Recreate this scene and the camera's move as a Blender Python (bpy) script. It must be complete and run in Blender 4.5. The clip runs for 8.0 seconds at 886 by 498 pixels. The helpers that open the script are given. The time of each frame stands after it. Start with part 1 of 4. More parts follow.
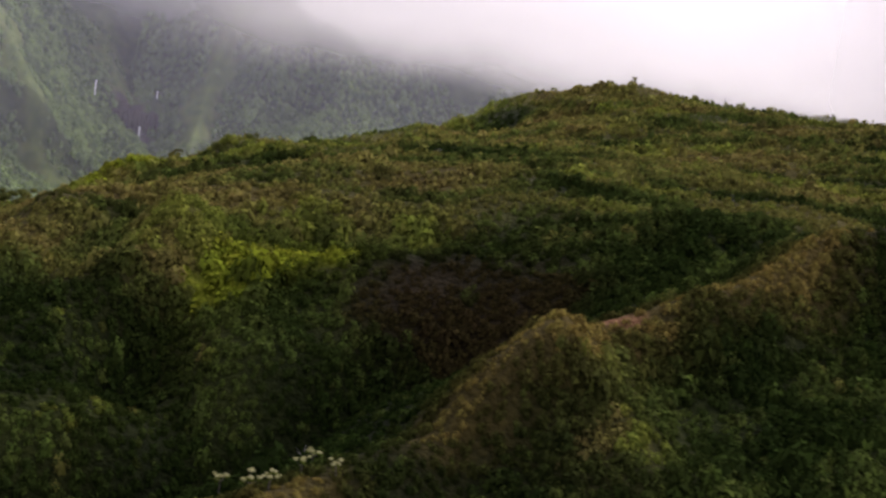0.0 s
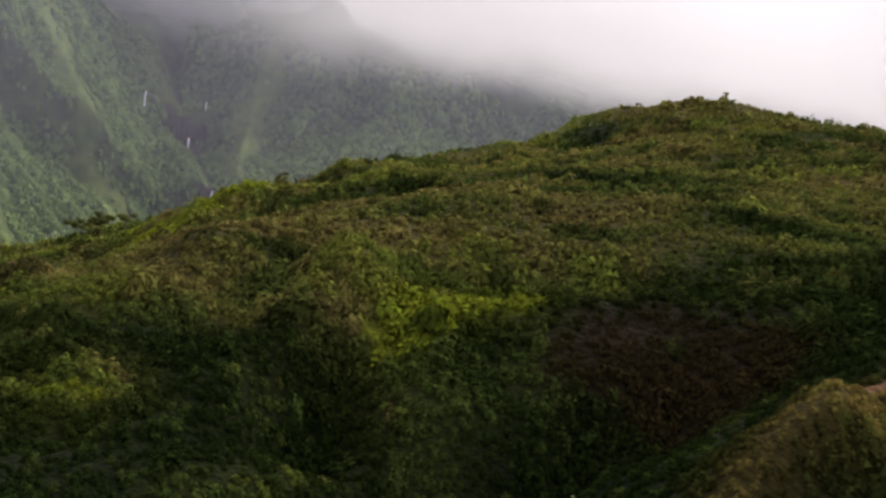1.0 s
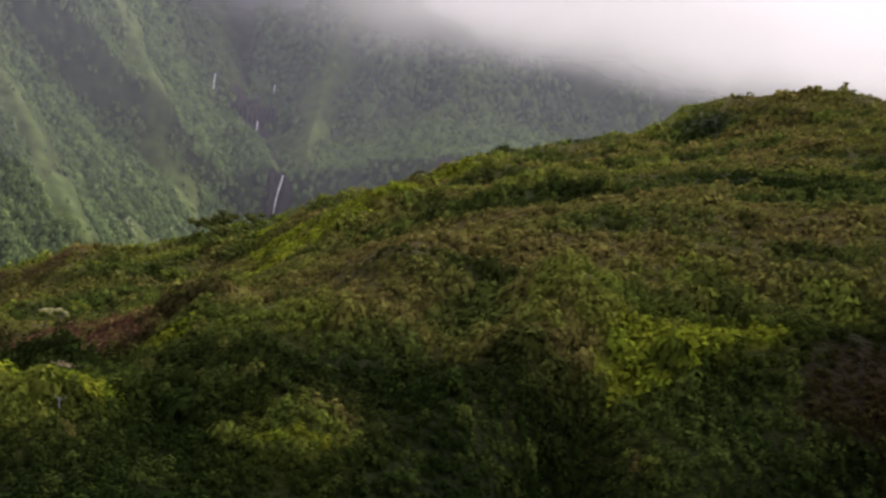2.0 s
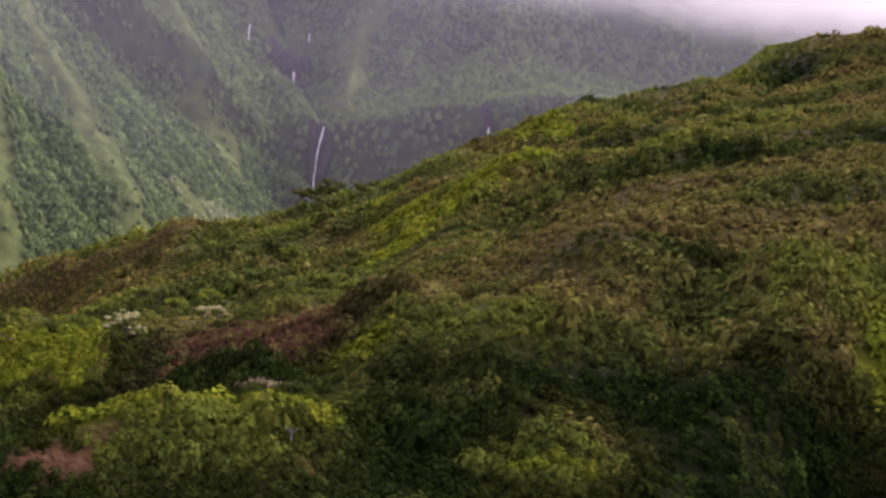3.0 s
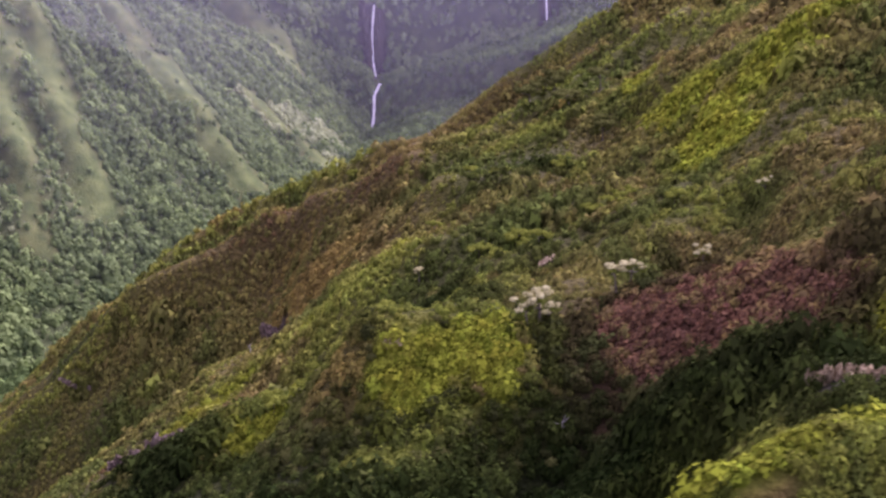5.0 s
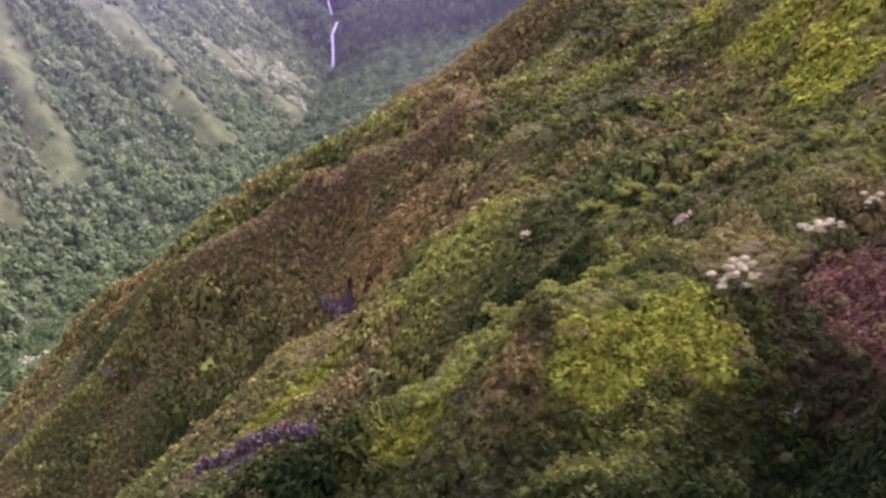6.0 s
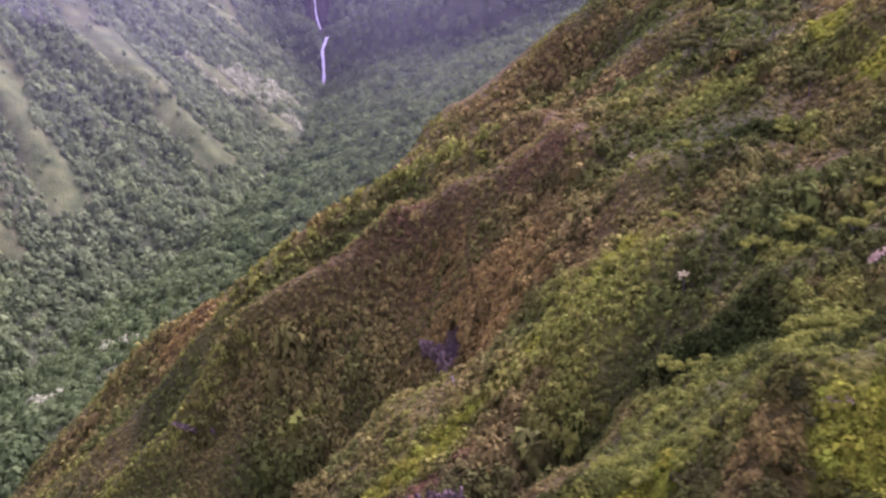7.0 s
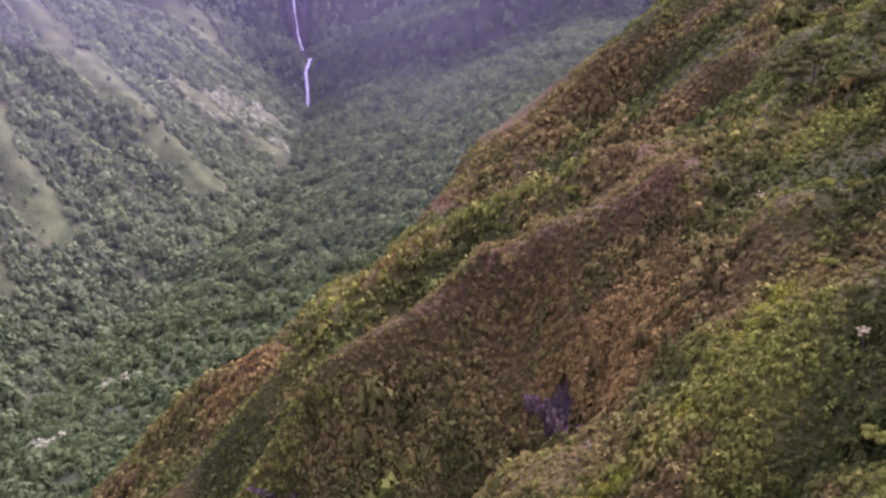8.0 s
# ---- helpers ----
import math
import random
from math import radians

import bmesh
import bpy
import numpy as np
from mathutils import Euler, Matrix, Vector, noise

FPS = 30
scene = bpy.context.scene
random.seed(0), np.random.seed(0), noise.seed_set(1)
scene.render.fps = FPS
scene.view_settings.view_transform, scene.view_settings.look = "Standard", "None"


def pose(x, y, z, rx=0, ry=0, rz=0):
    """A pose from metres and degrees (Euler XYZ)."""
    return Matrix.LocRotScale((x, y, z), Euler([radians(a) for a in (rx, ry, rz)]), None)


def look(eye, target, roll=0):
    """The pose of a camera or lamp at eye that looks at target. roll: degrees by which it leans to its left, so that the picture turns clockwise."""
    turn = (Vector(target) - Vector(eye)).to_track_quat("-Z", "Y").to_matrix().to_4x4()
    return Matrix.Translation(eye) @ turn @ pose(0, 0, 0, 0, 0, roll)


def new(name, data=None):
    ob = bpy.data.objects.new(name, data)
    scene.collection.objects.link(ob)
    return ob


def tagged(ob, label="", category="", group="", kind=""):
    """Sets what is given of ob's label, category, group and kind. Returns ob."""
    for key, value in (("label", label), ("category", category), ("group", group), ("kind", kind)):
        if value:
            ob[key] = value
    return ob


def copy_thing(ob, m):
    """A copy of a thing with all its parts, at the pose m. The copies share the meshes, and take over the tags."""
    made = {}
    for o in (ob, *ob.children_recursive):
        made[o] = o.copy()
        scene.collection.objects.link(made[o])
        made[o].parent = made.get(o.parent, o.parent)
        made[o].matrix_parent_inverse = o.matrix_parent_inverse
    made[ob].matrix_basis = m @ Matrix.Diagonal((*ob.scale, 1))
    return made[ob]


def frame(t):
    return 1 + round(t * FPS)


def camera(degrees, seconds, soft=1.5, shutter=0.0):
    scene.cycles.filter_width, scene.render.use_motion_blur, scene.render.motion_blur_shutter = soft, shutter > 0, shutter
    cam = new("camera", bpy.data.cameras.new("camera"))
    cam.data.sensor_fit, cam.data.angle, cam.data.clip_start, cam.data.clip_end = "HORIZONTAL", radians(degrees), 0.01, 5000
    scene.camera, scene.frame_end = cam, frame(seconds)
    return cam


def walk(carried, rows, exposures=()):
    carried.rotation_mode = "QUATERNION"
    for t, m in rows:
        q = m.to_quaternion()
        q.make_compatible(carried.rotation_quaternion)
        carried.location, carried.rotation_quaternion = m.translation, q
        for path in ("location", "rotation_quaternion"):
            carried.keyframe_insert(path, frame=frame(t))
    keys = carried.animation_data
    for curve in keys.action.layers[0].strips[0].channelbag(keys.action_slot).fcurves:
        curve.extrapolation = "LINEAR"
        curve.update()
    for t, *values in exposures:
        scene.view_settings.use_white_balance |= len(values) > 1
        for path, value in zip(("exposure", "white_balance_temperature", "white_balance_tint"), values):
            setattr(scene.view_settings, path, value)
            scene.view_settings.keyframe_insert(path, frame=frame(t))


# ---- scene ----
cam = camera(38.9, 8.0, soft=2.5, shutter=0.25)
METRES, EYE, TILT, LEAN, TURN = 290.0, 300.0, -9.0, -9.0, 0.0
ROWS = [
    (0.0, 0.0, 0.0, 0.0, 0.0, 0.0, -0.0),
    (0.5, -0.05, 0.0344, 0.0114, 0.46, 0.05, -0.08),
    (1.0, -0.1005, 0.0679, 0.0228, 1.13, 0.33, -0.17),
    (1.5, -0.1516, 0.1008, 0.0344, 2.06, 0.47, -0.8),
    (1.7, -0.1722, 0.1138, 0.0392, 2.64, 0.16, -0.93),
    (2.8, -0.2877, 0.1844, 0.0658, 4.06, -2.79, 0.30),
    (3.0, -0.3089, 0.197, 0.0705, 3.77, -3.3, 1.19),
    (3.5, -0.3622, 0.2288, 0.082, 4.49, -3.78, 3.65),
    (4.0, -0.4155, 0.2616, 0.0936, 6.27, -4.63, 6.39),
    (4.5, -0.4683, 0.2938, 0.1064, 5.83, -6.89, 8.84),
    (4.7, -0.4892, 0.3068, 0.1119, 5.06, -8.05, 9.87),
    (5.8, -0.6016, 0.3815, 0.1441, 0.45, -13.43, 13.91),
    (6.0, -0.6215, 0.3955, 0.1501, 0.06, -13.75, 14.41),
    (6.5, -0.6706, 0.4309, 0.1652, -1.04, -13.92, 15.21),
    (7.0, -0.7184, 0.4676, 0.1802, -2.0, -13.86, 15.62),
    (7.5, -0.7649, 0.5055, 0.1953, -2.55, -13.38, 15.87),
    (8.0, -0.8102, 0.544, 0.211, -4.31, -13.73, 15.98),
]
walk(cam, [(t, pose(0, 0, EYE, TILT, LEAN, TURN) @ pose(METRES * x, METRES * y, METRES * z, 90 + pitch, roll, yaw)) for t, x, y, z, yaw, pitch, roll in ROWS],
     exposures=[(0, 0.12, 6150, 30), (1.5, -0.02, 6200, 22), (3, 0.33, 6080, 44), (4.5, 0.7, 5720, 62), (6, 1.14, 5450, 82), (8, 0.93, 5380, 90)])


# ---- world, sun and light ----
SUN_AZ, SUN_EL = radians(36), radians(42)           # ahead of the first view, to its right, behind the cloud on the ridge
world = bpy.data.worlds.new("sky")
scene.world = world
world.use_nodes = True
wn, wl = world.node_tree.nodes, world.node_tree.links
wbg = wn["Background"]
sky = wn.new("ShaderNodeTexSky")
sky.sky_type, sky.sun_disc = "NISHITA", False
sky.sun_elevation, sky.sun_rotation = SUN_EL, SUN_AZ
sky.altitude, sky.air_density, sky.dust_density = 400, 1.0, 3.0
wtc = wn.new("ShaderNodeTexCoord")
wnoise = wn.new("ShaderNodeTexNoise")
wnoise.inputs["Scale"].default_value, wnoise.inputs["Detail"].default_value = 2.2, 5
wramp = wn.new("ShaderNodeValToRGB")
wramp.color_ramp.elements[0].position, wramp.color_ramp.elements[0].color = 0.3, (3.5, 3.6, 4.2, 1)
wramp.color_ramp.elements[1].position, wramp.color_ramp.elements[1].color = 0.7, (5.6, 5.6, 6.0, 1)
wmix = wn.new("ShaderNodeMixRGB")
wmix.inputs[0].default_value = 0.85                  # a closed cloud cover over most of the sky
wl.new(wtc.outputs["Generated"], wnoise.inputs["Vector"])
wl.new(wnoise.outputs["Fac"], wramp.inputs["Fac"])
wl.new(sky.outputs["Color"], wmix.inputs[1])
wl.new(wramp.outputs["Color"], wmix.inputs[2])
# the cloud cover is brightest round the veiled sun
wdot, wpow, wglow = wn.new("ShaderNodeVectorMath"), wn.new("ShaderNodeMath"), wn.new("ShaderNodeMixRGB")
wdot.operation, wpow.operation, wglow.blend_type = "DOT_PRODUCT", "POWER", "ADD"
wclamp = wn.new("ShaderNodeClamp")
wdot.inputs[1].default_value = (math.sin(SUN_AZ) * math.cos(SUN_EL), math.cos(SUN_AZ) * math.cos(SUN_EL), math.sin(SUN_EL))
wl.new(wtc.outputs["Generated"], wdot.inputs[0])
wl.new(wdot.outputs["Value"], wclamp.inputs["Value"])
wl.new(wclamp.outputs[0], wpow.inputs[0])
wpow.inputs[1].default_value = 1.4
wl.new(wpow.outputs[0], wglow.inputs[0])
wl.new(wmix.outputs["Color"], wglow.inputs[1])
wglow.inputs[2].default_value = (32, 31, 29, 1)
wl.new(wglow.outputs["Color"], wbg.inputs["Color"])
wbg.inputs["Strength"].default_value = 0.067
sun = new("sun", bpy.data.lights.new("sun", "SUN"))
sun.data.energy, sun.data.angle, sun.data.color = 3.9, radians(6), (1.0, 0.94, 0.80)
sun_dir = Vector((math.sin(SUN_AZ) * math.cos(SUN_EL), math.cos(SUN_AZ) * math.cos(SUN_EL), math.sin(SUN_EL)))
sun.matrix_world = look((0, 0, 900), Vector((0, 0, 900)) - sun_dir)


# ---- the shape of the land ----
def smooth(a, b, v):
    t = np.clip((v - a) / (b - a), 0, 1)
    return t * t * (3 - 2 * t)


def softplus(v, k):
    return k * np.logaddexp(0, v / k)


def hashed(i, j, seed):
    n = (i.astype(np.int64) * 374761393 + j.astype(np.int64) * 668265263 + seed * 974634777) & 0x7FFFFFFF
    n = ((n ^ (n >> 13)) * 1274126177) & 0x7FFFFFFF
    return ((n ^ (n >> 16)) & 0xFFFF) / 65535.0


def value_noise(x, y, size, seed=0):
    x, y = np.asarray(x, float) / size, np.asarray(y, float) / size
    i, j = np.floor(x), np.floor(y)
    u, v = x - i, y - j
    u, v = u * u * (3 - 2 * u), v * v * (3 - 2 * v)
    a, b = hashed(i, j, seed), hashed(i + 1, j, seed)
    c, d = hashed(i, j + 1, seed), hashed(i + 1, j + 1, seed)
    return (a + (b - a) * u) * (1 - v) + (c + (d - c) * u) * v - 0.5


def rough(x, y, size, seed=0, octaves=4):
    return sum(value_noise(x, y, size / 2 ** k, seed + 7 * k) / 2 ** k for k in range(octaves))


def along(x, y, line):
    """Distance to a line of (x, y, value) nodes, the value there, and the side (above 0: left of its way)."""
    best, val, side = np.full(np.shape(x), 1e9), np.zeros(np.shape(x)), np.zeros(np.shape(x))
    for (ax, ay, av), (bx, by, bv) in zip(line, line[1:]):
        dx, dy = bx - ax, by - ay
        t = np.clip(((x - ax) * dx + (y - ay) * dy) / (dx * dx + dy * dy), 0, 1)
        d = np.hypot(x - ax - t * dx, y - ay - t * dy)
        near = d < best
        val = np.where(near, av + t * (bv - av), val)
        side = np.where(near, dx * (y - ay) - dy * (x - ax), side)
        best = np.minimum(best, d)
    return best, val, side


# the broad flank of the near mountain: heights of a coarse net, 90 m by 100 m
NET_X, NET_Y, NET_DX, NET_DY = -460.0, -60.0, 90.0, 100.0
FLANK = [
    (55, 96, 132, 159, 176, 186, 193, 201, 210),
    (49, 100, 148, 183, 201, 209, 216, 225, 234),
    (39, 102, 162, 212, 233, 234, 249, 252, 259),
    (26, 94, 160, 213, 252, 270, 282, 274, 280),
    (14, 81, 145, 197, 249, 276, 273, 283, 294),
    (5, 71, 145, 197, 238, 265, 277, 283, 301),
    (-12, 57, 122, 153, 210, 243, 284, 290, 301),
    (-36, 35, 102, 172, 233, 257, 295, 292, 295),
    (-68, 2, 71, 141, 210, 259, 287, 288, 292),
    (-103, -32, 43, 118, 188, 243, 275, 287, 293),
]
# spurs (above 0) and gullies (below 0): width, and the line as (x, y, height)
CREASES = {
    "pink_spur": (17, [(-135, 372, -3.7), (-184, 394, 7.8), (-213, 407, 15.7), (-228, 402, 15.4), (-251, 402, 16.6), (-268, 392, 9.3), (-310, 375, 10.1)]),
    "mid_spur": (15, [(-120, 345, 0.0), (-145, 338, 0.3), (-165, 334, 1.9), (-182, 331, 1.9), (-198, 323, 0.6), (-213, 320, -1.7), (-231, 325, -1.1), (-275, 318, -0.5)]),
    "bloom_spur": (16, [(-115, 300, -3.7), (-143, 302, -2.0), (-150, 290, -4.6), (-156, 270, 6.1), (-163, 260, 9.4), (-172, 262, 11.4), (-185, 270, 4.1), (-215, 275, 5.4)]),
    "nose": (22, [(-60, 232, -2.1), (-86, 222, -0.7), (-101, 206, 1.6), (-117, 195, 9.4), (-128, 194, 14.7), (-160, 180, 16.5), (-200, 170, 12.5)]),
    "shoulder": (20, [(-60, 380, 7.3), (-80, 355, 0.3), (-84, 330, -5.9), (-80, 300, -10.6), (-76, 262, 5.1), (-72, 245, 6.0), (-84, 232, 7.7), (-98, 230, 12.5)]),
    "bright_spur": (14, [(10, 245, -3.2), (-10, 243, -3.7), (-31, 231, 0.1), (-45, 234, 5.9), (-55, 236, 0.2), (-70, 228, -0.4)]),
    "dirt_spur": (17, [(110, 222, 9.1), (70, 206, 13.6), (39, 187, 7.8), (30, 184, 8.0), (21, 171, 13.9), (14, 167, 11.5), (7, 162, 6.8), (-8, 150, 6.0), (-30, 130, 4.9)]),
    "brown_spur": (24, [(-189, 571, 7.7), (-219, 532, 5.5), (-240, 495, 10.9), (-268, 465, 13.6), (-290, 478, 15.0), (-330, 480, 9.0)]),
    "crest": (30, [(-150, 566, 10.4), (-68, 575, 14.8), (-54, 596, 12.8), (-5, 613, 6.8), (32, 609, -10.5), (52, 668, 5.5), (77, 650, 3.6), (104, 634, 6.5)]),
    "pink_gully": (20, [(-165, 365, -2.6), (-190, 368, -4.4), (-203, 364, -13.7), (-218, 370, -17.8), (-242, 362, -24.6), (-280, 350, -21.6)]),
    "mid_gully": (14, [(-120, 325, -6.1), (-140, 320, -5.5), (-160, 316, -2.6), (-180, 309, -7.8), (-192, 305, -16.2), (-215, 298, -6.0), (-260, 290, -6.5)]),
    "brown_gully": (15, [(-70, 245, 1.0), (-100, 228, -8.3), (-120, 220, -3.0), (-135, 215, -14.9), (-150, 210, -9.2), (-190, 200, -9.0)]),
    "dirt_gully": (20, [(75, 235, -1.9), (35, 212, -1.9), (10, 205, -14.8), (-10, 196, -22.6), (-24, 186, -29.8), (-50, 166, -25.6), (-80, 145, -26.1)]),
    "nose_gully": (16, [(-60, 235, -2.0), (-72, 215, 3.5), (-90, 190, 0.2), (-105, 170, -0.6)]),
    "lower_rise": (22, [(-175, 420, 10.7), (-215, 440, 15.3), (-245, 430, 17.1), (-280, 428, 7.8), (-320, 425, 7.4)]),
    "back_hollow": (18, [(-90, 500, -10.1), (-120, 500, -3.1), (-141, 490, -23.6), (-165, 495, -16.2), (-190, 490, -7.0), (-215, 470, -1.4), (-240, 448, 0.6)]),
    "shoulder_gully": (16, [(-118, 385, 1.6), (-112, 360, -3.8), (-112, 336, -2.3), (-110, 310, -4.3), (-112, 292, -7.9), (-122, 276, -17.0)]),
    "saddle_gully": (16, [(-128, 345, -5.9), (-142, 345, -3.1), (-152, 352, 3.5), (-165, 360, 7.2)]),
    "back_rib": (14, [(-100, 440, 7.9), (-125, 430, 5.0), (-140, 420, 5.2), (-158, 400, 3.5), (-175, 396, 5.7)]),
    "pit": (12, [(-45, 205, -11.8), (-55, 198, -5.0), (-75, 185, -0.7)]),
    "upper_rib": (16, [(-60, 480, -2.2), (-85, 520, -2.6), (-120, 535, -1.3), (-150, 545, -9.1), (-175, 556, 0.9)]),
    "lower_bench": (16, [(-150, 232, -13.4), (-140, 238, -9.4), (-125, 238, -5.3), (-112, 232, -6.7)]),
    "sunlit_spur": (14, [(-120, 378, -3.7), (-101, 367, 4.1), (-84, 359, 5.6), (-65, 357, 1.0), (-40, 357, 1.3)]),
    "dark_hollow": (14, [(-112, 392, 3.7), (-100, 410, -0.7), (-85, 425, -0.3)]),
    "bare_rib": (14, [(20, 280, 1.6), (-5, 285, 1.5), (-22, 287, 1.9), (-40, 318, -1.6)]),
    "low_rib": (12, [(-40, 214, -2.5), (-52, 216, 3.3), (-68, 217, -3.3)]),
}
STREAM = [(-560, 560, -25), (-460, 700, 0), (-416, 748, 8), (-384, 809, 12), (-330, 880, 22), (-300, 960, 26), (-283, 1048, 25),
          (-266, 1150, 24), (-261, 1202, 28), (-257, 1216, 64), (-261, 1246, 67), (-262, 1260, 128), (-290, 1330, 148), (-316, 1368, 156),
          (-324, 1380, 186), (-355, 1460, 205), (-400, 1600, 270), (-450, 1850, 420)]
# the same valley line without its steps, for the walls away from the water
VALLEY = [(-560, 560, -25), (-460, 700, 0), (-384, 809, 12), (-300, 960, 28), (-283, 1048, 30), (-266, 1150, 32), (-260, 1206, 34), (-263, 1258, 66), (-316, 1368, 156), (-355, 1460, 205), (-400, 1600, 270), (-450, 1850, 420)]
# grassy ribs of the far walls
RIBS = {
    "long_rib": (15, 15, [(-520, 1130, 0.8), (-448, 1064, 1), (-421, 1038, 1), (-395, 1016, 1), (-372, 998, 1), (-340, 968, 1), (-322, 950, 0.2)]),
    "ledge_rib": (8, 12, [(-344, 1078, 0.5), (-318, 1068, 1), (-290, 1064, 0.8)]),
    "left_rib": (13, 14, [(-520, 1075, 0.8), (-482, 1000, 1), (-462, 958, 1), (-438, 915, 1), (-420, 888, 0.9), (-408, 862, 0.3)]),
    "outer_rib": (13, 14, [(-560, 1050, 0.8), (-520, 985, 1), (-484, 929, 1), (-454, 865, 1), (-440, 830, 0.4)]),
    "fall_rib": (26, 18, [(-236, 1520, 0.8), (-244, 1440, 1), (-250, 1380, 1), (-246, 1310, 0.7), (-240, 1270, 0.2)]),
    "dark_rib": (18, 22, [(-40, 1500, 0.8), (-75, 1440, 1), (-118, 1383, 1), (-140, 1325, 0.8), (-150, 1280, 0.2)]),
    "upper_rib": (18, 20, [(-420, 1600, 0.8), (-385, 1480, 1), (-365, 1420, 1), (-345, 1392, 0.3)]),
    "west_rib": (14, 18, [(-480, 1330, 0.8), (-420, 1260, 1), (-370, 1215, 1), (-320, 1180, 0.4)]),
}
CREST = [(-420, 470), (-300, 488), (-230, 510), (-190, 575), (-144, 572), (-60, 598), (0, 618), (42, 695), (68, 722), (102, 738), (220, 752), (600, 800)]


def bspline(t):
    t = np.abs(t)
    return np.where(t < 1, 2 / 3 - t * t + t ** 3 / 2, np.where(t < 2, (2 - t) ** 3 / 6, 0))


def near_flank(x, y):
    cx, cy = np.clip(x, -370, 170), np.clip(y, 40, 740)
    h = np.zeros(np.shape(x))
    for j, row in enumerate(FLANK):
        wy = bspline((cy - NET_Y) / NET_DY - j)
        for i, v in enumerate(row):
            h = h + v * wy * bspline((cx - NET_X) / NET_DX - i)
    for width, line in CREASES.values():
        d, height, _ = along(x, y, line)
        h = h + height * np.exp(-1.2 * np.sqrt((d / width) ** 2 + 0.02))
    h = h - 0.6 * np.maximum(-370 - x, 0) - 0.12 * np.maximum(40 - y, 0) + 0.05 * np.maximum(x - 170, 0)
    crest_y = np.interp(x, [c[0] for c in CREST], [c[1] for c in CREST])
    return h - 0.75 * softplus(y - crest_y - 14, 8)


def flutes(x, y):
    """Narrow spurs (1) and gullies (0) running down the far wall."""
    return np.abs(np.mod((0.55 * x + 0.83 * y) / 41 + 0.9 * rough(x, y, 110, 19, 3), 1) - 0.5) * 2


def far_valley(x, y):
    d, z, side = along(x, y, STREAM)
    z = z + (along(x, y, VALLEY)[1] - z) * smooth(8, 55, d) * (side > 0)
    wob = d + 26 * rough(x, y, 130, 31, 3) * smooth(20, 90, d)
    left = z + 0.74 * wob + 0.35 * np.maximum(wob - 230, 0) + (12 * np.abs(rough(x, y, 90, 6, 3)) + 11 * (flutes(x, y) - 0.5)) * smooth(30, 110, d)
    right = z + 0.26 * np.minimum(wob, 220)
    v = np.where(side > 0, left, right)
    back = y - 1238 - 0.22 * np.maximum(x + 200, 0) + 40 * rough(x, y, 150, 77, 3)
    rib = np.abs(np.mod(x / 88 + 0.6 * rough(x, y, 200, 15, 2), 1) - 0.5) * 2
    head = 60 + 0.9 * softplus(back, 8) - 0.22 * np.maximum(-back, 0) + 0.45 * np.maximum(back - 160, 0) + 30 * (rib - 0.5) * smooth(20, 140, back)
    head = head - 40 * np.exp(-d / 26)
    for height, width, line in RIBS.values():
        e, share, _ = along(x, y, line)
        lift = height * share * (np.exp(-1.2 * np.sqrt((e / width) ** 2 + 0.02)) - 0.25 * np.exp(-((e - 2.2 * width) / width) ** 2))
        v, head = v + lift, head + lift
    k = 7.0
    v = k * np.logaddexp(v / k, np.where(x > -330 - 0.2 * (y - 1380), head, -200) / k)
    return np.minimum(v, 560 + 60 * rough(x, y, 300, 3))


def crisp_flank(x, y):
    """The near flank with its spurs and gullies drawn a little sharper."""
    n = near_flank(x, y)
    return n + 0.8 * (n - sum(near_flank(x + 15 * a, y + 15 * b) for a, b in ((1, 0), (-1, 0), (0, 1), (0, -1))) / 4)


# the near flank worked out once on a 2.5 m net, for speed
TAB_X, TAB_Y, TAB = np.arange(-400, 221, 2.5), np.arange(90, 801, 2.5), {}


def near_land(x, y):
    if not TAB:
        TAB["z"] = crisp_flank(*np.meshgrid(TAB_X, TAB_Y))
    u, v = (x - TAB_X[0]) / 2.5, (y - TAB_Y[0]) / 2.5
    inside = (u >= 0) & (v >= 0) & (u < len(TAB_X) - 1) & (v < len(TAB_Y) - 1)
    i, j = np.where(inside, u, 0).astype(int), np.where(inside, v, 0).astype(int)
    a, b, z = np.where(inside, u, 0) - i, np.where(inside, v, 0) - j, TAB["z"]
    out = (z[j, i] * (1 - a) + z[j, i + 1] * a) * (1 - b) + (z[j + 1, i] * (1 - a) + z[j + 1, i + 1] * a) * b
    return out if np.all(inside) else np.where(inside, out, near_flank(x, y))


def land(x, y):
    x, y = np.asarray(x, float), np.asarray(y, float)
    n, f, k = near_land(x, y), far_valley(x, y), 6.0
    h = k * np.logaddexp(n / k, f / k)
    rill = np.abs(value_noise(x / 3.2 + 0.25 * y, y - 0.15 * x, 17, 51)) + 0.6 * np.abs(value_noise(x / 2.6, y, 9, 53))
    return h + 2.6 * rough(x, y, 38, 11, 4) + 0.8 * rough(x, y, 5, 23, 2) + (1.6 - 5.5 * rill) * smooth(0, 40, n - f)


# ---- materials ----
def material(name):
    m = bpy.data.materials.new(name)
    m.use_nodes = True
    return m, m.node_tree.nodes, m.node_tree.links


def mixed(n, l, fac, a, b, kind="MIX"):
    mix = n.new("ShaderNodeMixRGB")
    mix.blend_type = kind
    for k, v in enumerate((fac, a, b)):
        if isinstance(v, (int, float)):
            mix.inputs[k].default_value = v
        elif isinstance(v, tuple):
            mix.inputs[k].default_value = (*v, 1)
        else:
            l.new(v, mix.inputs[k])
    return mix.outputs[0]


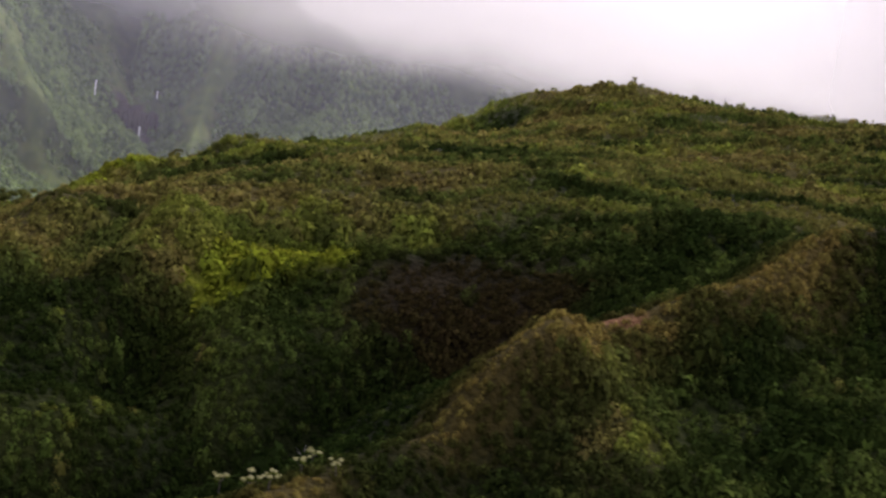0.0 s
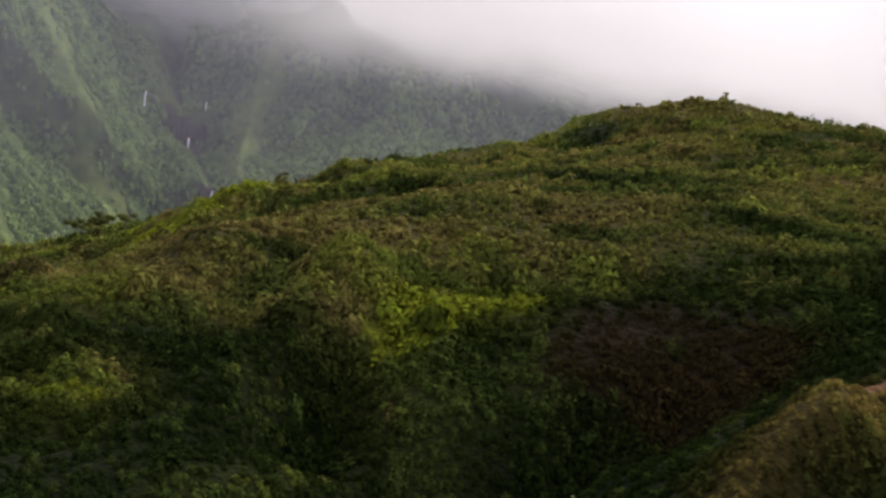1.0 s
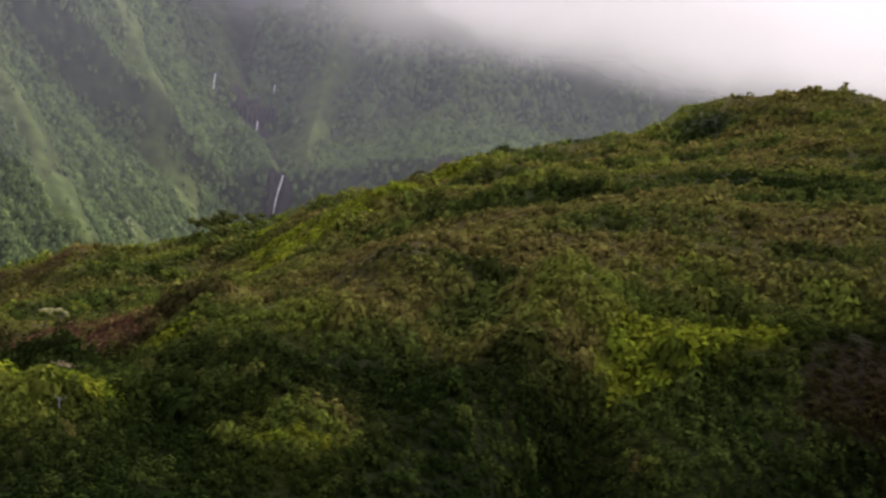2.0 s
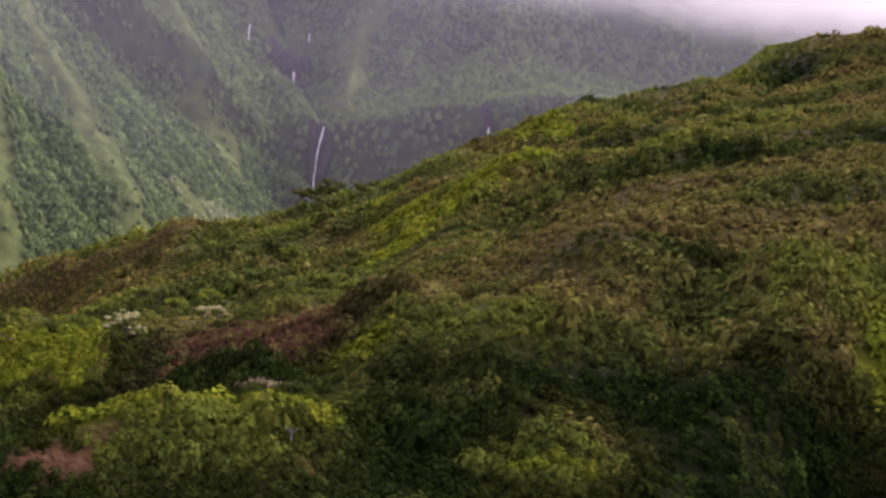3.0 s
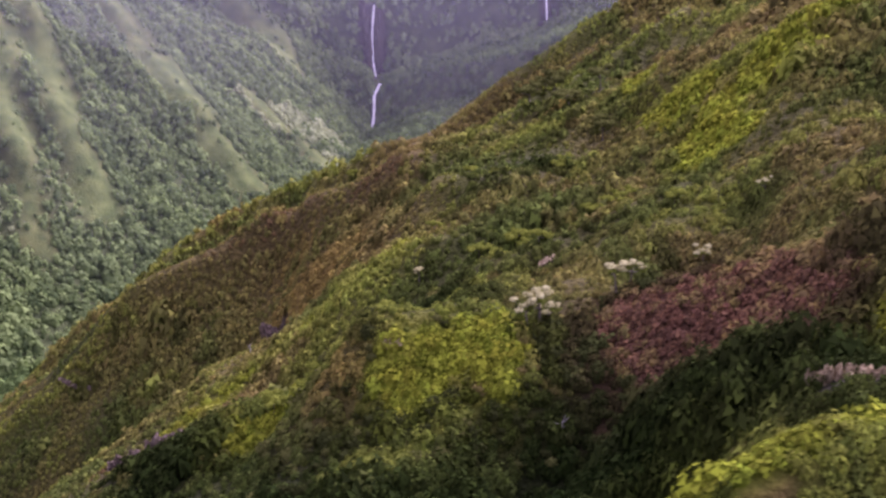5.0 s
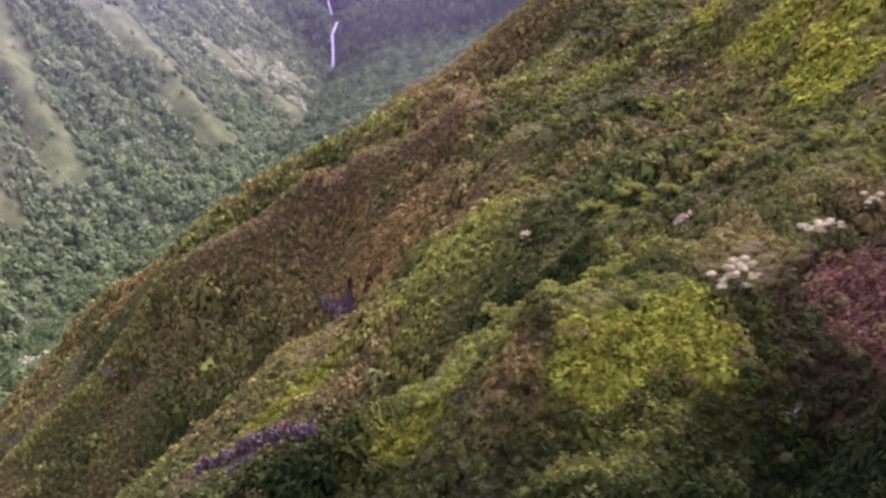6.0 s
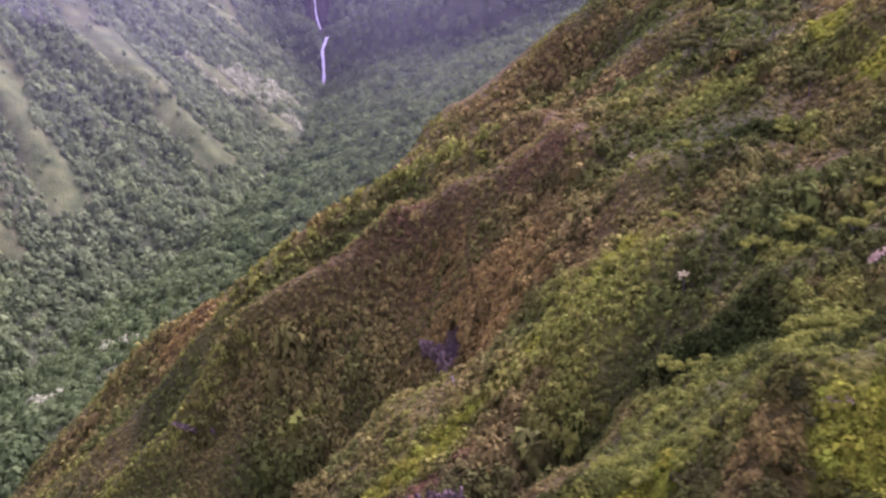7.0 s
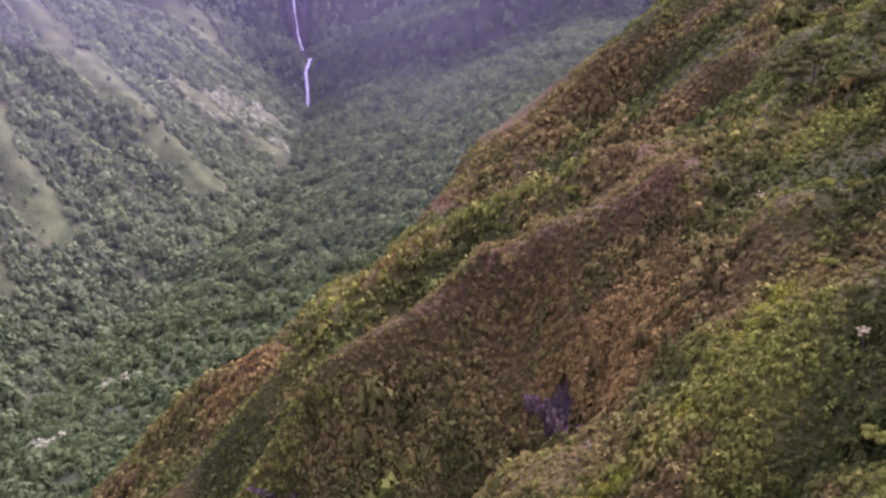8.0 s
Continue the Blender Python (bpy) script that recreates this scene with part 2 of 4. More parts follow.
def noise_node(n, l, scale, detail=4, lo=0.35, hi=0.65):
    tc, nz, rp = n.new("ShaderNodeTexCoord"), n.new("ShaderNodeTexNoise"), n.new("ShaderNodeMapRange")
    nz.inputs["Scale"].default_value, nz.inputs["Detail"].default_value = scale, detail
    rp.inputs["From Min"].default_value, rp.inputs["From Max"].default_value = lo, hi
    l.new(tc.outputs["Object"], nz.inputs["Vector"])
    l.new(nz.outputs["Fac"], rp.inputs["Value"])
    return rp.outputs["Result"]


def leaf_material(name, dark, light, other, thin=0.3):
    """Foliage: three tones of one plant, changing from plant to plant and from leaf tuft to leaf tuft."""
    m, n, l = material(name)
    n.remove(n["Principled BSDF"])
    tone, geo = n.new("ShaderNodeAttribute"), n.new("ShaderNodeNewGeometry")
    tone.attribute_name = "tone"
    c = mixed(n, l, tone.outputs["Fac"], dark, light)
    c = mixed(n, l, noise_node(n, l, 0.035, 3), c, mixed(n, l, 0.55, c, other))
    grey = n.new("ShaderNodeMapRange")
    grey.inputs["To Min"].default_value, grey.inputs["To Max"].default_value = 0.88, 1.12
    l.new(geo.outputs["Random Per Island"], grey.inputs["Value"])
    c = mixed(n, l, 1.0, c, grey.outputs["Result"], "MULTIPLY")
    dif, tra, mix = n.new("ShaderNodeBsdfDiffuse"), n.new("ShaderNodeBsdfTranslucent"), n.new("ShaderNodeMixShader")
    mix.inputs[0].default_value = thin
    l.new(c, dif.inputs["Color"])
    l.new(c, tra.inputs["Color"])
    l.new(dif.outputs[0], mix.inputs[1])
    l.new(tra.outputs[0], mix.inputs[2])
    l.new(mix.outputs[0], n["Material Output"].inputs["Surface"])
    return m


LEAF = {
    "dark": leaf_material("dark_leaves", (0.016, 0.025, 0.007), (0.052, 0.07, 0.018), (0.048, 0.045, 0.015)),
    "green": leaf_material("green_leaves", (0.043, 0.06, 0.015), (0.135, 0.158, 0.04), (0.13, 0.112, 0.036)),
    "olive": leaf_material("olive_leaves", (0.072, 0.072, 0.02), (0.20, 0.185, 0.05), (0.18, 0.13, 0.044)),
    "fresh": leaf_material("fresh_leaves", (0.075, 0.108, 0.016), (0.20, 0.25, 0.04), (0.16, 0.175, 0.036), 0.35),
    "lime": leaf_material("young_leaves", (0.11, 0.145, 0.018), (0.24, 0.285, 0.04), (0.19, 0.21, 0.04), 0.4),
    "glen": leaf_material("glen_leaves", (0.024, 0.055, 0.02), (0.165, 0.25, 0.075), (0.11, 0.16, 0.05), 0.4),
    "forest": leaf_material("forest_leaves", (0.03, 0.06, 0.026), (0.245, 0.345, 0.115), (0.15, 0.215, 0.08), 0.4),
    "pale": leaf_material("silver_leaves", (0.2, 0.26, 0.11), (0.42, 0.49, 0.25), (0.28, 0.34, 0.15), 0.4),
    "bloom": leaf_material("cream_blossom", (0.38, 0.37, 0.16), (0.56, 0.55, 0.29), (0.36, 0.38, 0.16)),
}


def cover_material():
    """Foliage of the wide plant cover: each plant brings its own colour, and its leaf tufts vary round it from greyish to yellowish."""
    m, n, l = material("hillside_leaves")
    n.remove(n["Principled BSDF"])
    own, geo, ramp = n.new("ShaderNodeAttribute"), n.new("ShaderNodeNewGeometry"), n.new("ShaderNodeValToRGB")
    own.attribute_name = "leaf_colour"
    ramp.color_ramp.elements[0].color, ramp.color_ramp.elements[1].color = (0.5, 0.48, 0.5, 1), (1.38, 1.42, 1.14, 1)
    middle = ramp.color_ramp.elements.new(0.5)
    middle.color = (1, 1, 1, 1)
    l.new(geo.outputs["Random Per Island"], ramp.inputs["Fac"])
    c = mixed(n, l, 1.0, own.outputs["Color"], ramp.outputs["Color"], "MULTIPLY")
    dif, tra, mix = n.new("ShaderNodeBsdfDiffuse"), n.new("ShaderNodeBsdfTranslucent"), n.new("ShaderNodeMixShader")
    mix.inputs[0].default_value = 0.3
    l.new(c, dif.inputs["Color"])
    l.new(c, tra.inputs["Color"])
    l.new(dif.outputs[0], mix.inputs[1])
    l.new(tra.outputs[0], mix.inputs[2])
    l.new(mix.outputs[0], n["Material Output"].inputs["Surface"])
    return m


HILL_LEAVES = cover_material()
# mean leaf colour of each sort of plant on the near mountain; dark includes shade
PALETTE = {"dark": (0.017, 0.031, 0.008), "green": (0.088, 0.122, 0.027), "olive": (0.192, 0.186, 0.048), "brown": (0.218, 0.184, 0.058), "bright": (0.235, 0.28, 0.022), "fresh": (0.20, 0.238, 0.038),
           "umber": (0.046, 0.035, 0.014), "rust": (0.29, 0.225, 0.062), "pink": (0.172, 0.09, 0.056)}


def ground_material():
    m, n, l = material("hill_ground")
    p = n["Principled BSDF"]
    big, mid, fine = noise_node(n, l, 0.012, 4), noise_node(n, l, 0.09, 5), noise_node(n, l, 0.9, 6)
    moss = mixed(n, l, mid, (0.04, 0.046, 0.012), (0.10, 0.10, 0.026))
    fern = mixed(n, l, fine, (0.085, 0.07, 0.022), (0.16, 0.132, 0.042))
    litter_shade, cover_share = n.new("ShaderNodeAttribute"), n.new("ShaderNodeAttribute")
    litter_shade.attribute_name, cover_share.attribute_name = "litter_shade", "planted"
    c = mixed(n, l, big, moss, mixed(n, l, mid, moss, fern))
    # ground under plants: litter in their colour, darkened to imitate shade in the gaps
    c = mixed(n, l, cover_share.outputs["Fac"], c, mixed(n, l, 1.0, litter_shade.outputs["Color"], mixed(n, l, fine, (0.26, 0.25, 0.26), (0.5, 0.46, 0.42)), "MULTIPLY"))
    grassy = n.new("ShaderNodeAttribute")
    grassy.attribute_name = "grass"
    c = mixed(n, l, grassy.outputs["Fac"], c, mixed(n, l, fine, (0.13, 0.16, 0.014), (0.21, 0.24, 0.02)))
    ribbed = n.new("ShaderNodeAttribute")
    ribbed.attribute_name = "rib"
    c = mixed(n, l, ribbed.outputs["Fac"], c, mixed(n, l, mid, (0.066, 0.105, 0.03), (0.118, 0.168, 0.05)))
    # dark green forest floor, its colour standing in for shade between the trees
    wood_shade = n.new("ShaderNodeAttribute")
    wood_shade.attribute_name = "wood_shade"
    c = mixed(n, l, wood_shade.outputs["Fac"], c, mixed(n, l, mid, (0.035, 0.052, 0.02), (0.075, 0.1, 0.036)))
    bare = n.new("ShaderNodeAttribute")
    bare.attribute_name = "rock"
    c = mixed(n, l, bare.outputs["Fac"], c, mixed(n, l, mid, (0.025, 0.022, 0.024), (0.075, 0.058, 0.052)))
    dirt = n.new("ShaderNodeAttribute")
    dirt.attribute_name = "dirt"
    c = mixed(n, l, dirt.outputs["Fac"], c, mixed(n, l, fine, (0.15, 0.075, 0.036), (0.26, 0.14, 0.07)))
    l.new(c, p.inputs["Base Color"])
    p.inputs["Roughness"].default_value = 0.95
    p.inputs["Specular IOR Level"].default_value = 0.1
    bump = n.new("ShaderNodeBump")
    bump.inputs["Strength"].default_value, bump.inputs["Distance"].default_value = 0.8, 0.6
    l.new(fine, bump.inputs["Height"])
    l.new(bump.outputs[0], p.inputs["Normal"])
    return m


GROUND = ground_material()


def plain(name, a, b, scale, roughness=0.85, bump_by=0.3):
    m, n, l = material(name)
    p = n["Principled BSDF"]
    fac = noise_node(n, l, scale, 6)
    l.new(mixed(n, l, fac, a, b), p.inputs["Base Color"])
    p.inputs["Roughness"].default_value = roughness
    bump = n.new("ShaderNodeBump")
    bump.inputs["Strength"].default_value, bump.inputs["Distance"].default_value = 0.7, bump_by
    l.new(fac, bump.inputs["Height"])
    l.new(bump.outputs[0], p.inputs["Normal"])
    return m


BARK = plain("grey_bark", (0.09, 0.075, 0.06), (0.20, 0.17, 0.14), 3.0)
ROCK = plain("dark_rock", (0.022, 0.017, 0.015), (0.08, 0.055, 0.045), 0.5, 0.8, 0.6)
PALE_ROCK = plain("pale_rock", (0.15, 0.105, 0.05), (0.56, 0.46, 0.25), 1.3, 0.9, 0.2)
RED_ROCK = plain("reddish_rock", (0.05, 0.037, 0.024), (0.19, 0.142, 0.1), 0.9, 0.9, 0.4)
WATER = plain("falling_water", (0.74, 0.75, 0.74), (0.92, 0.92, 0.88), 0.4, 0.4, 0.3)


def mist_material(name, rise, fall, top, patch, colour=(0.9, 0.9, 0.93), thin=0.5):
    """Thin cloud: denser with height between rise and fall (metres above sea), broken up by noise; top is its greatest cover, thin the share of light that comes through."""
    m, n, l = material(name)
    n.remove(n["Principled BSDF"])
    geo, sep = n.new("ShaderNodeNewGeometry"), n.new("ShaderNodeSeparateXYZ")
    l.new(geo.outputs["Position"], sep.inputs[0])
    nz = n.new("ShaderNodeTexNoise")
    nz.inputs["Scale"].default_value, nz.inputs["Detail"].default_value = patch, 4
    l.new(geo.outputs["Position"], nz.inputs["Vector"])
    shift = n.new("ShaderNodeMath")
    shift.operation = "MULTIPLY_ADD"
    shift.inputs[1].default_value, shift.inputs[2].default_value = 0.7 * abs(fall - rise), -0.35 * abs(fall - rise)
    l.new(nz.outputs["Fac"], shift.inputs[0])
    add = n.new("ShaderNodeMath")
    add.operation = "ADD"
    l.new(sep.outputs["Z"], add.inputs[0])
    l.new(shift.outputs[0], add.inputs[1])
    ramp = n.new("ShaderNodeMapRange")
    ramp.interpolation_type = "SMOOTHSTEP"
    for k, v in (("From Min", rise), ("From Max", fall), ("To Min", 0.0), ("To Max", top)):
        ramp.inputs[k].default_value = v
    l.new(add.outputs[0], ramp.inputs["Value"])
    clear, dif, tra = n.new("ShaderNodeBsdfTransparent"), n.new("ShaderNodeBsdfDiffuse"), n.new("ShaderNodeBsdfTranslucent")
    dif.inputs["Color"].default_value = tra.inputs["Color"].default_value = (*colour, 1)
    both, mix = n.new("ShaderNodeMixShader"), n.new("ShaderNodeMixShader")
    both.inputs[0].default_value = thin
    l.new(dif.outputs[0], both.inputs[1])
    l.new(tra.outputs[0], both.inputs[2])
    edge = n.new("ShaderNodeAttribute")
    edge.attribute_name = "cover"
    by = n.new("ShaderNodeMath")
    by.operation = "MULTIPLY"
    l.new(ramp.outputs["Result"], by.inputs[0])
    l.new(edge.outputs["Fac"], by.inputs[1])
    l.new(by.outputs[0], mix.inputs[0])
    l.new(clear.outputs[0], mix.inputs[1])
    l.new(both.outputs[0], mix.inputs[2])
    l.new(mix.outputs[0], n["Material Output"].inputs["Surface"])
    return m


# ---- mesh helpers ----
def mesh_of(name, verts, faces, mats, floats=None, smooth_faces=True):
    """A mesh from numpy vertices (n, 3) and quads or triangles (m, 4 or 3); floats: named values per vertex."""
    verts, faces = np.asarray(verts, np.float32), np.asarray(faces, np.int32)
    me = bpy.data.meshes.new(name)
    k = faces.shape[1]
    me.vertices.add(len(verts))
    me.vertices.foreach_set("co", verts.ravel())
    me.loops.add(faces.size)
    me.loops.foreach_set("vertex_index", faces.ravel())
    me.polygons.add(len(faces))
    me.polygons.foreach_set("loop_start", np.arange(0, faces.size, k, dtype=np.int32))
    me.polygons.foreach_set("use_smooth", np.broadcast_to(smooth_faces, len(faces)).astype(bool))
    me.update(calc_edges=True)
    for key, values in (floats or {}).items():
        me.attributes.new(key, "FLOAT", "POINT").data.foreach_set("value", np.asarray(values, np.float32))
    for mat in mats:
        me.materials.append(mat)
    return me


def grid_faces(rows, cols):
    a = (np.arange(rows - 1)[:, None] * cols + np.arange(cols - 1)).ravel()
    return np.stack([a, a + 1, a + cols + 1, a + cols], -1)


def steps(*pieces):
    """One axis of the ground net, from (start, end, step) pieces."""
    return np.concatenate([np.arange(a, b, s, dtype=float) for a, b, s in pieces])


# ---- ground ----
# patches of the hillside: (x, y, radius along x, radius along y)
def patch(x, y, cx, cy, rx, ry, seed=1):
    d = np.hypot((x - cx) / rx, (y - cy) / ry) + 1.15 * rough(x, y, 11, seed, 3)
    return 1 - smooth(0.75, 1.1, d)


GRASS = [(-39, 222, 5, 3), (-30, 228, 9, 3), (-19, 232, 10, 2.5), (-35, 221, 5, 4), (-111, 337, 5, 10), (-106, 331, 5, 7), (-97, 350, 9, 6), (-86, 357, 11, 5), (-112, 366, 6, 7), (-118, 392, 5, 9), (-76, 565, 14, 8),
         (-167, 253, 5, 5), (-163, 251, 7, 6), (-157, 252, 6, 5), (-152, 247, 6, 5), (-124, 199, 12, 2), (-131, 195, 8, 2.2), (-112, 200, 8, 2), (-106, 230, 4.5, 3.5), (-78, 196, 8, 2.5), (-240, 477, 7, 4), (-217, 327, 10, 1.6), (-187, 267, 6, 3)]
DIRT = [(42, 186, 4, 0.8), (31, 185.5, 4, 0.7), (20, 167, 4, 0.35), (12, 163.5, 4, 0.3), (-135, 187.5, 4.5, 1.0), (-130, 191, 4, 0.9), (-149, 236.5, 4.5, 1.2)]
FERN = [(-216, 400, 30, 9), (-200, 384, 16, 12), (-280, 465, 26, 14), (-225, 508, 18, 10), (-60, 262, 40, 10), (-140, 556, 30, 9), (-100, 300, 10, 16), (-122, 248, 18, 7), (-176, 256, 6, 5)]
ROCKS = [(-218, 311, 9, 2.5), (-205, 370, 3, 4), (-116.5, 216, 5, 2)]


# the pale green rim of the middle spur
RIM = [(-232, 318, 0), (-215, 327, 0), (-204, 329, 0), (-193, 332, 0), (-185, 335, 0), (-174, 341, 0)]


def cover(x, y, places, seed=1):
    out = np.zeros(np.shape(x))
    for place in places:
        out = np.maximum(out, patch(x, y, *place, seed))
    return out


def on_ribs(x, y):
    out = np.zeros(np.shape(x))
    for key, (_, width, line) in RIBS.items():
        if key != "dark_rib":
            e, share, _ = along(x, y, line)
            out = np.maximum(out, (1 - smooth(0.25, 1.2, e / (1.35 * width) + 0.9 * rough(x, y, 26, 61, 3))) * smooth(0.1, 0.5, share))
    return out


NET_XS = steps((-4000, -1000, 250), (-1000, -480, 14), (-480, -340, 5), (-340, 180, 2.5), (180, 420, 10), (420, 1000, 40), (1000, 4001, 250))
NET_YS = steps((-1500, 0, 150), (0, 140, 12), (140, 620, 2.5), (620, 800, 5), (800, 1480, 5), (1480, 1900, 14), (1900, 4500, 200))
NET_Z = land(*np.meshgrid(NET_XS, NET_YS))


def on_ground(x, y):
    """Height of the ground's net at a place."""
    x, y = np.asarray(x, float), np.asarray(y, float)
    i = np.clip(np.searchsorted(NET_XS, x, "right") - 1, 0, len(NET_XS) - 2)
    j = np.clip(np.searchsorted(NET_YS, y, "right") - 1, 0, len(NET_YS) - 2)
    u, v = (x - NET_XS[i]) / (NET_XS[i + 1] - NET_XS[i]), (y - NET_YS[j]) / (NET_YS[j + 1] - NET_YS[j])
    return (NET_Z[j, i] * (1 - u) + NET_Z[j, i + 1] * u) * (1 - v) + (NET_Z[j + 1, i] * (1 - u) + NET_Z[j + 1, i + 1] * u) * v


def build_ground():
    gx, gy = np.meshgrid(NET_XS, NET_YS)
    grass = cover(gx, gy, GRASS)
    fall = np.maximum(1 - smooth(10, 17, np.hypot(gx + 262, (gy - 1252) * 0.9)), cover(gx, gy, ROCKS + [(-318, 1368, 26, 17), (-104, 1258, 14, 16)]))
    far = smooth(8, -25, near_flank(gx, gy) - far_valley(gx, gy))
    litter_shade, planted = HUE.around(gx, gy)
    me = mesh_of("ground", np.stack([gx, gy, NET_Z], -1).reshape(-1, 3), grid_faces(len(NET_YS), len(NET_XS)), [GROUND],
                 {"grass": grass.ravel(), "planted": planted.ravel(), "rib": (np.maximum(on_ribs(gx, gy) * 0.8, 0.7 * smooth(0.6, 0.95, flutes(gx, gy))) * far).ravel(), "wood_shade": ((1 - on_ribs(gx, gy)) * far).ravel(), "rock": fall.ravel(), "dirt": cover(gx, gy, DIRT).ravel()})
    me.attributes.new("litter_shade", "FLOAT_COLOR", "POINT").data.foreach_set("color", np.concatenate([litter_shade, np.ones(gx.shape + (1,))], -1).astype(np.float32).ravel())
    return tagged(new("ground", me), "steep green mountain slopes with spurs, gullies and a deep valley", "ground", kind="structure")


class HueMap:
    """The mean colour of the plant cover round a place, in cells of 4 m."""

    def __init__(self):
        self.total, self.count = np.zeros((170, 170, 3)), np.zeros((170, 170))

    def fill(self, x, y, colours):
        i, j = ((y - 120) / 4).astype(int), ((x + 380) / 4).astype(int)
        np.add.at(self.total, (i, j), colours)
        np.add.at(self.count, (i, j), 1.0)
        for _ in range(2):
            for axis in (0, 1):
                self.total = (np.roll(self.total, 1, axis) + 2 * self.total + np.roll(self.total, -1, axis)) / 4
                self.count = (np.roll(self.count, 1, axis) + 2 * self.count + np.roll(self.count, -1, axis)) / 4

    def around(self, x, y):
        i, j = np.clip(((y - 120) / 4).astype(int), 0, 169), np.clip(((x + 380) / 4).astype(int), 0, 169)
        return self.total[i, j] / np.maximum(self.count[i, j], 1e-6)[..., None], smooth(0.02, 0.25, self.count[i, j])


HUE = HueMap()


# ---- plants ----
def tuft_shape(rng, leaves, squat=0.75, leaf=0.3, core=True, lobes=3, heart=0.8):
    """One bush of radius 1: a lumpy heart and leaf tufts set over a few rounded lobes."""
    v, f = [], []
    if core:
        for ring, (r, h) in enumerate(((0.85 * heart, -0.3), (0.66 * heart, 0.4 * heart))):
            for k in range(5):
                a = math.tau * (k + 0.5 * ring) / 5
                q = r * rng.uniform(0.7, 1.1)
                v.append((q * math.cos(a), q * math.sin(a), h * squat * rng.uniform(0.8, 1.2)))
        v.append((0, 0, 0.72 * squat * heart))
        for k in range(5):
            n = (k + 1) % 5
            f += [(k, n, 5 + k), (5 + k, n, 5 + n), (5 + k, 5 + n, 10)]
    spots = []
    for k in range(lobes):
        a = math.tau * (k + rng.uniform(-0.3, 0.3)) / lobes
        r = rng.uniform(0.25, 0.5) if lobes > 1 else 0
        spots.append((Vector((r * math.cos(a), r * math.sin(a), rng.uniform(-0.1, 0.3) * squat)), rng.uniform(0.5, 0.72) if lobes > 1 else 1.0))
    for k in range(leaves):
        spot, radius = spots[k % lobes]
        a, u = rng.uniform(0, math.tau), rng.uniform(-0.2, 1)
        side = math.sqrt(max(0, 1 - u * u))
        n = Vector((math.cos(a) * side, math.sin(a) * side, u))
        c = spot + Vector((n.x, n.y, n.z * squat)) * radius * rng.uniform(0.85, 1.1)
        out = (n + 0.45 * Vector((rng.uniform(-1, 1), rng.uniform(-1, 1), rng.uniform(-0.4, 1)))).normalized()
        s = out.cross(Vector((rng.uniform(-1, 1), rng.uniform(-1, 1), rng.uniform(-1, 1)))).normalized()
        w = out.cross(s)
        size = leaf * rng.uniform(0.6, 1.15)
        b = len(v)
        for p, q, h in ((-1, -0.6, -0.3), (1, -0.7, -0.2), (0.1, 1.0, 0.1)):
            v.append(tuple(c + s * size * p * rng.uniform(0.7, 1.1) + w * size * q + out * size * h))
        f.append((b, b + 1, b + 2))
    return np.array(v, np.float32), np.array(f, np.int32)


def bush_shape(r, leaves, leaf, squat=0.8, rings=3, sides=5):
    """One low bush of radius 1 for the wide cover: a lumpy leafy dome with leaf tufts breaking its outline. Also says how many points and faces are dome."""
    v, f = [], []
    levels = ((0.98, -0.4), (0.86, 0.22), (0.48, 0.62))[:rings] if rings == 3 else ((0.72, -0.4), (0.5, 0.3))[:rings]
    for ring, (q, h) in enumerate(levels):
        for k in range(sides):
            a = math.tau * (k + 0.5 * ring + r.uniform(-0.18, 0.18)) / sides
            d = q * r.uniform(0.72, 1.12)
            v.append((d * math.cos(a), d * math.sin(a), h * squat * r.uniform(0.75, 1.3)))
    for ring in range(len(levels) - 1):
        for k in range(sides):
            n, o = (k + 1) % sides, ring * sides
            f += [(o + k, o + n, o + sides + k), (o + sides + k, o + n, o + sides + n)]
    if levels:
        v.append((r.uniform(-0.2, 0.2), r.uniform(-0.2, 0.2), squat * r.uniform(0.55, 0.7)))
        f += [(len(v) - 1 - sides + k, len(v) - 1 - sides + (k + 1) % sides, len(v) - 1) for k in range(sides)]
    dome = (len(v), len(f))
    for k in range(leaves):
        a, u = r.uniform(0, math.tau), r.uniform(0.0, 1) ** 0.7
        side = math.sqrt(1 - u * u)
        n = Vector((math.cos(a) * side, math.sin(a) * side, u))
        c = Vector((n.x, n.y, n.z * squat)) * (r.uniform(0.68, 1.08) if levels else r.uniform(0.45, 1.05))
        out = (n + 0.35 * Vector((r.uniform(-1, 1), r.uniform(-1, 1), r.uniform(-0.3, 0.8)))).normalized()
        p = out.cross(Vector((r.uniform(-1, 1), r.uniform(-1, 1), r.uniform(-1, 1)))).normalized()
        w, size, o = out.cross(p), leaf * r.uniform(0.6, 1.2), len(v)
        v += [tuple(c - p * size - w * 0.6 * size - out * 0.25 * size), tuple(c + p * size - w * 0.6 * size - out * 0.2 * size), tuple(c + w * size + out * 0.1 * size)]
        f.append((o, o + 1, o + 2))
    return np.array(v, np.float32), np.array(f, np.int32), dome


